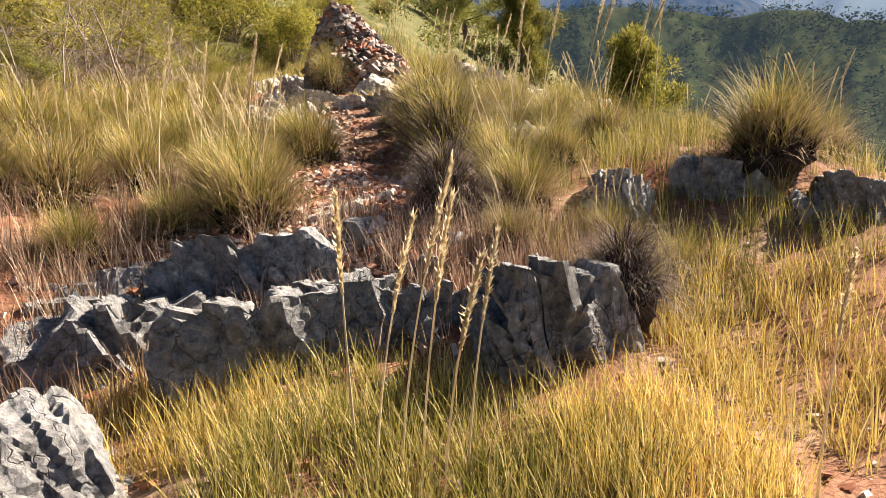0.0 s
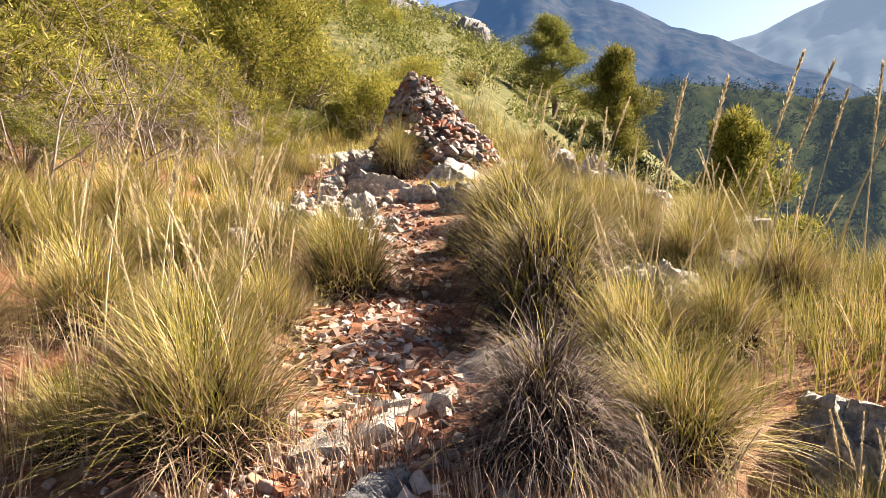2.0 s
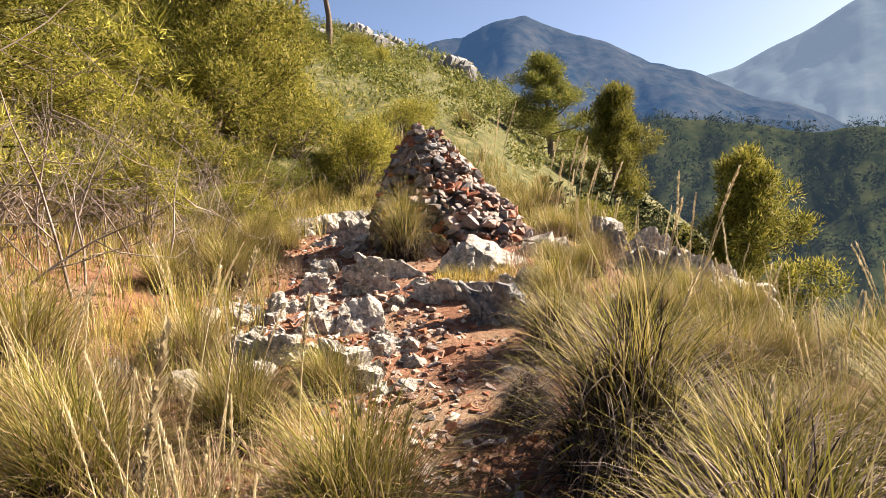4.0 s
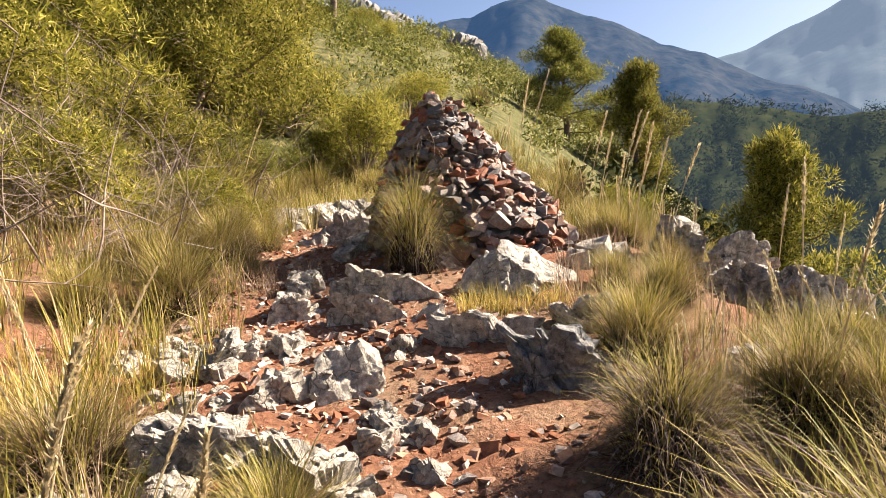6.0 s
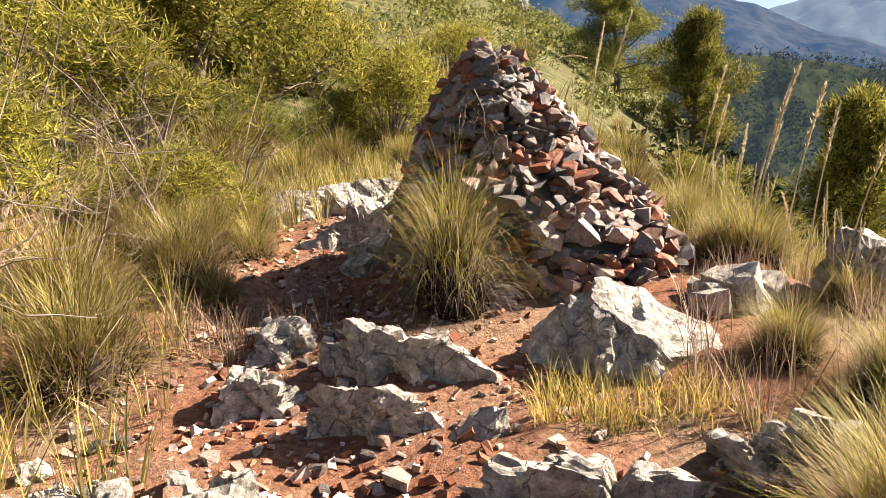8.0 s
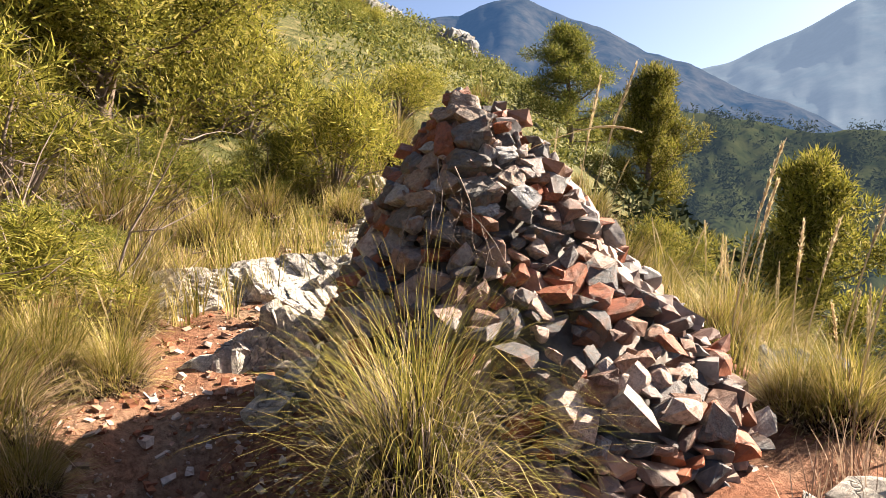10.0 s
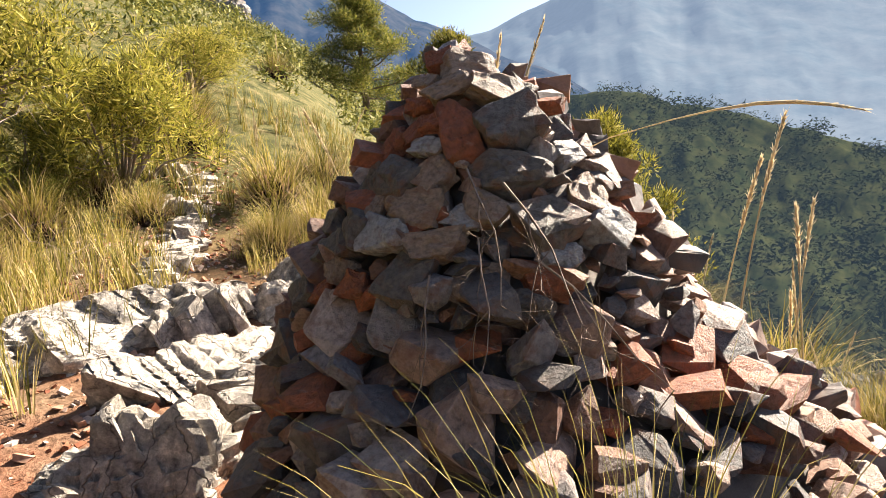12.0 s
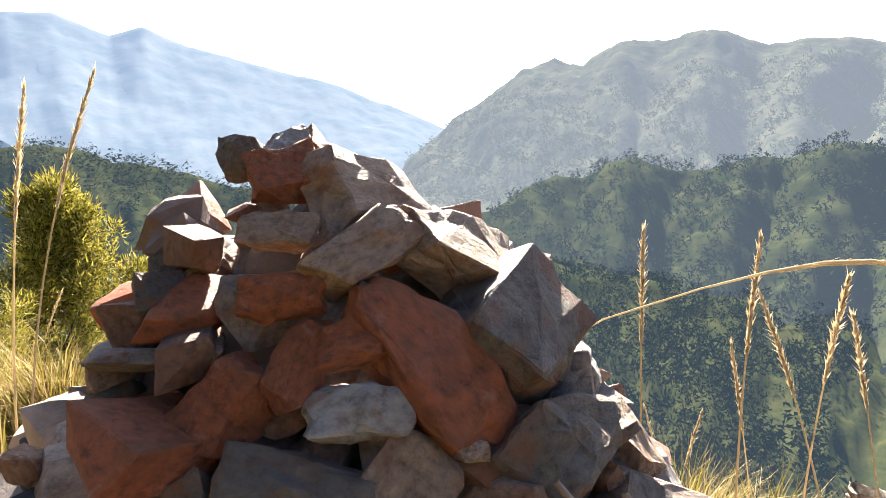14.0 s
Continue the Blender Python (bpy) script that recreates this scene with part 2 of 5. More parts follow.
def height(x, y):
    x, y = np.asarray(x, float), np.asarray(y, float)
    u = x - np.interp(y, PATH_Y, PATH_X)
    near = np.interp(y, RISE_Y, RISE_Z)
    near = near + 0.30 * np.clip(-u - 1.5, 0, 40) * blend(-2, 8, y + 6)
    near = near - 0.30 * blend(0.9, 2.2, u) * blend(5.6, 4.2, y) - 0.35 * np.clip(u - 3.6, 0, 60) - 0.5 * np.clip(u - 2.7, 0, 12) * blend(6, 9, y)
    near = near - 0.75 * np.exp(-((x + 2.85) / 0.52) ** 2 - ((y - 12.3) / 0.48) ** 2)
    # hollows under the overhanging tussocks
    near = near - 0.26 * np.exp(-((x + 0.72) / 0.38) ** 2 - ((y - 7.0) / 0.34) ** 2) - 0.22 * np.exp(-((x + 0.38) / 0.30) ** 2 - ((y - 6.0) / 0.42) ** 2)
    r, az = np.hypot(x + 2, y - 11), np.degrees(np.arctan2(-(x + 2), y - 11))
    g = np.interp(az, HILL_AZ, HILL_G)
    far = 2.1 + g * np.minimum(r, 120) + np.where(g > 0, -0.4, 0.0) * np.clip(r - 120, 0, 400)
    far = np.maximum(far, -75.0)
    w = blend(8, 20, r)
    z = near * (1 - w) + far * w
    z = z + 0.05 * wobble(x, y, 1.9, 0.4) + 0.025 * wobble(x, y, 5.1, 2.0) + 0.6 * blend(15, 60, r) * wobble(x, y, 0.21, 1.0)
    return z
# ---- end of terrain ----


def H(x, y):
    return float(height(x, y))


def spread(a, b, step, grow, reach):
    mid = list(np.arange(a, b + step / 2, step))
    out, d, v = [], step, b
    while v < reach:
        d *= grow
        v += d
        out.append(v)
    left, d, v = [], step, a
    while v > -reach:
        d *= grow
        v -= d
        left.append(v)
    return np.array(left[::-1] + mid + out)


def build_ground():
    xs, ys = spread(-5.0, 3.0, 0.075, 1.08, 4200), spread(0.5, 15.0, 0.075, 1.08, 4200)
    X, Y = np.meshgrid(xs, ys)
    Z = height(X, Y)
    fine = np.random.RandomState(3).normal(0, 0.009, Z.shape)
    Z = Z + fine * (np.hypot(X + 1, Y - 7) < 14)
    nx, ny = len(xs), len(ys)
    me = bpy.data.meshes.new("ground")
    idx = (np.arange(ny - 1)[:, None] * nx + np.arange(nx - 1)[None]).ravel()
    quads = np.stack([idx, idx + 1, idx + nx + 1, idx + nx], 1)
    me.vertices.add(nx * ny)
    me.vertices.foreach_set("co", np.stack([X, Y, Z], -1).astype(np.float32).ravel())
    me.loops.add(quads.size)
    me.loops.foreach_set("vertex_index", quads.ravel().astype(np.int32))
    me.polygons.add(len(quads))
    me.polygons.foreach_set("loop_start", np.arange(0, quads.size, 4, dtype=np.int32))
    me.update(calc_edges=True)
    me.polygons.foreach_set("use_smooth", np.ones(len(quads), bool))
    me.materials.append(SOIL)
    return tagged(new("ground", me), "dry reddish stony soil of a mountain ridge", "ground", kind="structure")


build_ground()


def mountain(name, label, az0, az1, crest, near_d, far_d, foot, material, rough, seed, spurs=0.0):
    """A wooded mountain: crest is (azimuth, elevation) as seen from the ridge, far_d metres away; it falls to foot at near_d."""
    azs = np.arange(az0, az1 + 0.01, 0.3)
    ts = np.linspace(0, 1, 46)
    el = np.interp(azs, [c[0] for c in crest], [c[1] for c in crest])
    top = 3.3 + far_d * np.tan(np.radians(el))
    verts, faces = [], []
    for i, t in enumerate(ts):
        d = near_d + (far_d - near_d) * min(t / 0.86, 1.0) + (far_d - near_d) * max(0, t - 0.86) * 1.5
        up = (min(t / 0.86, 1)) ** 1.15 - max(0, t - 0.86) * 3.0
        for j, a in enumerate(azs):
            z = foot + (top[j] - foot) * up
            p = Vector((a * 0.16 + seed, t * 4.0, seed))
            side = min(1, t * 3) * (1 if t < 0.8 else max(0.12, (0.9 - t) * 8))
            z += rough * far_d * 0.02 * side * (noise.fractal(p, 0.9, 2.1, 6) + 0.35 * noise.fractal(p * 4, 0.9, 2.1, 4))
            z += spurs * far_d * 0.03 * side * (abs(math.sin(a * 0.42 + 2.2 * t + seed)) - 0.5)
            ang = radians(a)
            verts.append((-2 - math.sin(ang) * d, 11 + math.cos(ang) * d, z))
    w = len(azs)
    for i in range(len(ts) - 1):
        for j in range(w - 1):
            k = i * w + j
            faces.append((k, k + w, k + w + 1, k + 1))
    ob = new(name, mesh_from(name, verts, faces, material, True))
    return tagged(ob, label, "mountain", kind="structure")


# Aerial haze is put into each material's emission, not into the air.
HAZE1 = distant_material("hazy_far_woods", (0.008, 0.014, 0.018), (0.04, 0.04, 0.038), (0.14, 0.31, 0.66), 0.065, 0.035)
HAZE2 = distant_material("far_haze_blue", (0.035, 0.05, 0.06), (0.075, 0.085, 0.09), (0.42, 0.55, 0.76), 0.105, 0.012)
HAZE3 = distant_material("hazy_valley_woods", (0.012, 0.02, 0.012), (0.055, 0.056, 0.036), (0.50, 0.57, 0.70), 0.075, 0.045)
HAZE0 = distant_material("hazy_spur_woods", (0.012, 0.018, 0.008), (0.036, 0.039, 0.016), (0.25, 0.38, 0.55), 0.02, 0.2)

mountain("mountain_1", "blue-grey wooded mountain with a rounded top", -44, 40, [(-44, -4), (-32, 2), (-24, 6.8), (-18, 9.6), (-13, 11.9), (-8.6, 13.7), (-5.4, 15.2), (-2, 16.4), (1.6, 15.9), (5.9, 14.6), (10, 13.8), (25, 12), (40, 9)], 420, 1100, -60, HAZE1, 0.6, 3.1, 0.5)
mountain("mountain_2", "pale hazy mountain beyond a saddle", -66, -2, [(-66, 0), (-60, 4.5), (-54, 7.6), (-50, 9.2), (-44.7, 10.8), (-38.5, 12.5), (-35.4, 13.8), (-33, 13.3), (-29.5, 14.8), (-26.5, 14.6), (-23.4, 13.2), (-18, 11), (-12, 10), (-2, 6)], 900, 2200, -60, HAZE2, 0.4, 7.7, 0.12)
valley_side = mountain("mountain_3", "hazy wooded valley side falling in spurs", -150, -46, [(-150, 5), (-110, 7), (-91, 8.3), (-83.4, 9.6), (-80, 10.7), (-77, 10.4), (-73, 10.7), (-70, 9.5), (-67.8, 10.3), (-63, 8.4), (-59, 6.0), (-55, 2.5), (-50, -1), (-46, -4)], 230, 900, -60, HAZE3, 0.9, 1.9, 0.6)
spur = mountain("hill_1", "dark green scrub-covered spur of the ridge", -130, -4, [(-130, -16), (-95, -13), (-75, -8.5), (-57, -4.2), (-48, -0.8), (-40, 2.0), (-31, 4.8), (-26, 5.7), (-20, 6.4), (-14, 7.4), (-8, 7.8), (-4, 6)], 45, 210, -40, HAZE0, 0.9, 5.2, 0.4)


# The valley spur's haze is emission as well.
HAZE4 = distant_material("hazy_near_valley_woods", (0.008, 0.014, 0.006), (0.036, 0.04, 0.017), (0.38, 0.50, 0.66), 0.03, 0.07)
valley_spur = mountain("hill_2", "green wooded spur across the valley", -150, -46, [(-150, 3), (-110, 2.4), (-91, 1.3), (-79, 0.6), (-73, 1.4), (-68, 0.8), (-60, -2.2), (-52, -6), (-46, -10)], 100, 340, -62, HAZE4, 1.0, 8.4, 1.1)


# ---- rocks ----
def rock_plates(name, seed, sx, sy, sz, material, sub=4, cuts=14, layer=0.12, tilt=(1.0, 0.25, 0.35), rough=0.03):
    """Weathered limestone split along its bedding into ragged plates."""
    rnd = random.Random(seed)
    bed = Vector((tilt[0], tilt[1] + rnd.uniform(-0.3, 0.3), tilt[2])).normalized()
    turn = bed.to_track_quat("X", "Z").to_matrix()
    plates = []
    x = -sx
    while x < sx * 0.98:
        w = layer * rnd.uniform(0.5, 1.6)
        mid = (x + w / 2) / sx
        share = math.sqrt(max(0.05, 1 - min(1, mid * mid)))
        for part_y in range(rnd.choice((1, 1, 2))):
            bm = bmesh.new()
            ly = sy * share * rnd.uniform(0.6, 1.05)
            lz = sz * share * rnd.uniform(0.8, 1.05)
            cy = rnd.uniform(-0.35, 0.35) * sy * (1 + part_y)
            for a in (-1, 1):
                for b in (-1, 1):
                    for c in (-1, 1):
                        taper = rnd.uniform(0.35, 1.0) if c > 0 else rnd.uniform(0.8, 1.1)
                        bm.verts.new((a * w * rnd.uniform(0.42, 0.62), cy + b * ly * taper, c * lz * rnd.uniform(0.72, 1.05)))
            for _ in range(6):
                bm.verts.new((rnd.uniform(-0.5, 0.5) * w, cy + rnd.uniform(-1, 1) * ly * 0.9, lz * rnd.uniform(0.7, 1.08)))
            bmesh.ops.convex_hull(bm, input=bm.verts)
            bmesh.ops.delete(bm, geom=[v for v in bm.verts if not v.link_faces], context="VERTS")
            bmesh.ops.triangulate(bm, faces=bm.faces)
            limit = 0.12 if sub > 4 else 0.16
            for _ in range(3):
                bmesh.ops.subdivide_edges(bm, edges=[e for e in bm.edges if e.calc_length() > limit], cuts=1)
                bmesh.ops.triangulate(bm, faces=bm.faces)
            off = Vector((seed * 3.7, seed * 1.3, x * 9))
            shift = Vector((x + w / 2, 0, 0))
            for v in bm.verts:
                q = v.co
                d = rough * (1.1 * noise.fractal(q * 4 + off, 0.8, 2.1, 5) - 0.9 * abs(noise.noise(q * 9 + off)))
                v.co = turn @ (q + q.normalized() * d + shift)
            me = bpy.data.meshes.new("plate")
            bm.to_mesh(me)
            bm.free()
            me.materials.append(material)
            plates.append(me)
        x += w * 0.9
    return plates


def slab_mesh(name, seed, sx, sy, sz, material, cuts=16, rough=0.035, face=False):
    """A massive block of limestone, broken flat in places."""
    rnd = random.Random(seed)
    bm = bmesh.new()
    bmesh.ops.create_icosphere(bm, subdivisions=6 if max(sx, sy) > 0.74 else 5 if max(sx, sy) > 0.3 else 4 if max(sx, sy) > 0.16 else 3, radius=1.0)
    planes = [(Vector((rnd.gauss(0, 1), rnd.gauss(0, 1), rnd.gauss(0, 0.8))).normalized(), rnd.uniform(0.5, 0.84)) for _ in range(cuts)]
    if face:
        # a steep broken front and a flat top
        planes = [q for q in planes if not (q[0].y < -0.1 and q[0].z > 0.1)]
        planes += [(Vector((0.25, -1, 0.03)).normalized(), 0.48), (Vector((-0.35, -0.9, 0.0)).normalized(), 0.52), (Vector((0.2, 0.05, 1)).normalized(), 0.66)]
    off = Vector((seed * 3.7, seed * 1.3, 0))
    bed = Vector((0.9, rnd.uniform(-0.5, 0.1), rnd.uniform(0.2, 0.7))).normalized()
    cross = bed.cross(Vector((0.3, 1, 0.2))).normalized()
    size = max(sx, sy)
    thick, jag = (0.035 + 0.06 * size, min(0.085, 0.02 + 0.10 * size)) if face else (0.045 + 0.09 * size, min(0.06, 0.015 + 0.08 * size))
    for v in bm.verts:
        p = v.co.copy()
        for nrm, d in planes:
            k = p.dot(nrm) - d
            if k > 0:
                p -= nrm * k
        q = Vector((p.x * sx, p.y * sy, p.z * sz))
        # beds of uneven thickness, each broken into blocks that stand out or back
        u = q.dot(bed) + 0.05 * noise.noise(q * 3 + off)
        layer = math.floor(u / thick + 0.45 * noise.noise(Vector((u * 9, seed, 0))))
        block = math.floor(q.dot(cross) / (thick * 3.2) + 3 * noise.cell(Vector((layer, seed, 1.5))))
        step = noise.cell(Vector((layer * 1.37 + 0.5, block * 2.11 + 0.5, seed + 0.5)))
        c = Vector((q.x * 4.6 + q.z * 1.5, q.y * 3.4, q.z * 3.0)) + off + 0.25 * noise.noise_vector(q * 3 + off)
        dist, cells = noise.voronoi(c)
        gap = dist[1] - dist[0]
        edge = abs((u / thick) % 1 - 0.5)
        d = jag * (step - 0.5) - jag * 0.8 * max(0, edge - 0.40) * 10 - 0.016 * max(0, 0.07 - gap) * 10
        q += q.normalized() * (d + rough * (0.6 * noise.fractal(q * 3.5 + off, 0.8, 2.0, 6) - 0.5 * abs(noise.noise(q * 13 + off))))
        v.co = q
    me = bpy.data.meshes.new(name)
    bm.to_mesh(me)
    bm.free()
    me.materials.append(material)
    return me


def rock(name, label, x, y, z_top, sx, sy, sz, seed, turn=0, lean=0, tiltx=0, sub=4, layer=0.12, cuts=14, material=None, massive=False, face=False):
    """A rock whose top is at z_top, bedded in the ground."""
    if massive:
        me = slab_mesh(name, seed, sx, sy, sz, material or SHADE_LIMESTONE, face=face)
    else:
        me = None
    ob = put(name, me, pose(x, y, z_top - sz * (0.64 if face else 0.72 if massive else 0.85), tiltx, lean, turn))
    if not massive:
        for plate in rock_plates(name, seed, sx, sy, sz, material or WARMSTONE, sub, cuts, layer):
            put("plate", plate, Matrix(), ob)
    return tagged(ob, label, "rock")


# ---- the cairn ----
def stone_mesh(seed, flat=1.0, material=None):
    """An angular broken stone about one unit across."""
    rnd = random.Random(seed)
    bm = bmesh.new()
    a, b, c = rnd.uniform(0.42, 0.6), rnd.uniform(0.32, 0.5), rnd.uniform(0.2, 0.38) * flat
    blocky = seed % 3 == 0 or material is not None
    for sx in (-1, 1):
        for sy in (-1, 1):
            for sz in (-1, 1):
                if blocky or rnd.random() < 0.45:
                    bm.verts.new((sx * a * rnd.uniform(0.4, 1.05), sy * b * rnd.uniform(0.4, 1.05), sz * c * rnd.uniform(0.4, 1.05)))
    for _ in range(6 if blocky else 12):
        v = Vector((rnd.gauss(0, 1), rnd.gauss(0, 1), rnd.gauss(0, 1))).normalized()
        bm.verts.new((v.x * a * 1.05, v.y * b * 1.05, v.z * c * 1.05))
    bmesh.ops.convex_hull(bm, input=bm.verts)
    bmesh.ops.delete(bm, geom=[v for v in bm.verts if not v.link_faces], context="VERTS")
    if seed < 12 or material:
        bmesh.ops.bevel(bm, geom=list(bm.edges), offset=0.014, segments=1, affect="EDGES", profile=0.6)
    bmesh.ops.triangulate(bm, faces=bm.faces)
    for _ in range(2 if material else 1):
        bmesh.ops.subdivide_edges(bm, edges=[e for e in bm.edges if e.calc_length() > (0.1 if material else 0.3)], cuts=1)
        bmesh.ops.triangulate(bm, faces=bm.faces)
    off = Vector((seed * 1.7, seed * 0.3, seed))
    for v in bm.verts:
        v.co += v.co.normalized() * ((0.075 if material else 0.035) * noise.fractal(v.co * 3.5 + off, 0.9, 2.0, 5) - 0.035 * abs(noise.noise(v.co * 8 + off)))
    me = bpy.data.meshes.new("stone")
    bm.to_mesh(me)
    bm.free()
    me.materials.append(material or CAIRN_STONE)
    return me


APEX = Vector((-1.82, 12.95, 3.72))
CAIRN_H = 1.70
STONES = [stone_mesh(s) for s in range(30)]
RING_D = (0.02, 0.12, 0.28, 0.5, 0.8, 1.15, 1.5, 1.75)
RING_R = (0.10, 0.20, 0.33, 0.49, 0.68, 0.93, 1.02, 1.05)
RING_X = (0.02, 0.045, 0.10, 0.105, 0.15, 0.27, 0.39, 0.46)
RING_Y = (0.05, 0.02, 0.02, 0.09, 0.18, 0.10, 0.11, 0.15)


def cairn_ring(d):
    """Centre and radius of the cairn d metres below its top."""
    return APEX.x + float(np.interp(d, RING_D, RING_X)), APEX.y + float(np.interp(d, RING_D, RING_Y)), float(np.interp(d, RING_D, RING_R))


def joined(name, items, material, parent=None):
    """Many placed meshes as one object."""
    verts, faces, n = [], [], 0
    for me, m in items:
        verts += [m @ v.co for v in me.vertices]
        faces += [[n + i for i in p.vertices] for p in me.polygons]
        n += len(me.vertices)
    ob = new(name, mesh_from(name, verts, faces, material))
    ob["kind"] = "stuff"
    if parent:
        ob.parent = parent
    return ob


def cairn_spot(a, d, sink):
    """A place on the cairn's flank: direction a in degrees, d metres below the top."""
    cx, cy, r = cairn_ring(d)
    return Vector((cx + (r - sink) * math.cos(radians(a)), cy + (r - sink) * math.sin(radians(a)), APEX.z - d))


# the large stones: direction, metres below the top, length, width, slope of the long side
TOP_STONES = [
    (239, 0.26, 0.21, 0.11, -62, RUST_STONE, "rust-red slab lying aslant"), (265, 0.25, 0.16, 0.14, -75, DARK_STONE, "grey-brown square block"),
    (273, 0.16, 0.17, 0.10, -30, BEIGE_STONE, "beige rounded stone"), (267, 0.08, 0.18, 0.10, -8, BEIGE_STONE, "beige stone near the top"),
    (238, 0.14, 0.15, 0.08, 28, BEIGE_STONE, "long beige stone"), (278, 0.02, 0.06, 0.045, 40, RUST_STONE, "small red stone on top"),
    (225, 0.05, 0.08, 0.07, 0, RUST_STONE, ""), (199, 0.03, 0.06, 0.055, 0, DARK_STONE, ""), (242, 0.01, 0.07, 0.04, 0, PALE_STONE, "small white stone on top"),
    (211, 0.18, 0.11, 0.07, 0, RUST_STONE, ""), (213, 0.11, 0.09, 0.06, -10, BEIGE_STONE, ""), (196, 0.28, 0.09, 0.09, 60, RUST_STONE, ""),
    (213, 0.24, 0.10, 0.05, 70, RUST_STONE, ""), (225, 0.23, 0.10, 0.06, 10, RUST_STONE, "")]
MIDDLE_STONES = [
    (223, 0.29, 0.13, 0.09, -5, PALE_STONE, "pale grey slab"), (212, 0.37, 0.18, 0.13, -15, DARK_STONE, "large dark grey stone"), (292, 0.32, 0.14, 0.07, 8, PALE_STONE, ""),
    (232, 0.37, 0.11, 0.09, 50, BEIGE_STONE, ""), (263, 0.38, 0.21, 0.13, -5, DARK_STONE, "dark overhanging block"), (271, 0.50, 0.15, 0.13, 25, DARK_STONE, ""),
    (290, 0.44, 0.11, 0.11, -50, BEIGE_STONE, ""), (293, 0.53, 0.13, 0.11, -45, PALE_STONE, ""), (227, 0.45, 0.15, 0.09, -5, BEIGE_STONE, ""),
    (198, 0.39, 0.09, 0.09, 20, DARK_STONE, ""), (196, 0.45, 0.08, 0.05, -15, BEIGE_STONE, ""), (210, 0.45, 0.09, 0.08, 70, BEIGE_STONE, ""),
    (253, 0.46, 0.13, 0.10, -25, BEIGE_STONE, ""), (246, 0.47, 0.10, 0.07, -15, PALE_STONE, ""), (234, 0.47, 0.11, 0.08, 30, RUST_STONE, "")]
LOWER_STONES = [
    (220, 0.52, 0.15, 0.13, 0, PALE_STONE, "rounded lichen-grey stone"), (238, 0.54, 0.14, 0.08, 5, BEIGE_STONE, ""), (231, 0.61, 0.15, 0.14, 70, DARK_STONE, ""),
    (188, 0.58, 0.16, 0.10, 8, DARK_STONE, ""), (208, 0.51, 0.12, 0.11, 60, DARK_STONE, ""), (202, 0.54, 0.10, 0.09, 0, DARK_STONE, ""), (183, 0.50, 0.13, 0.09, 10, DARK_STONE, ""),
    (192, 0.70, 0.14, 0.12, -40, DARK_STONE, ""), (199, 0.68, 0.10, 0.08, 20, RUST_STONE, ""), (213, 0.64, 0.12, 0.09, 0, RUST_STONE, ""), (202, 0.61, 0.12, 0.07, -10, BEIGE_STONE, ""),
    (273, 0.58, 0.14, 0.08, 0, PALE_STONE, ""), (267, 0.63, 0.14, 0.09, -20, RUST_STONE, ""), (254, 0.62, 0.09, 0.07, 75, BEIGE_STONE, ""), (245, 0.64, 0.10, 0.07, -15, BEIGE_STONE, ""), (261, 0.69, 0.13, 0.10, -25, DARK_STONE, "")]


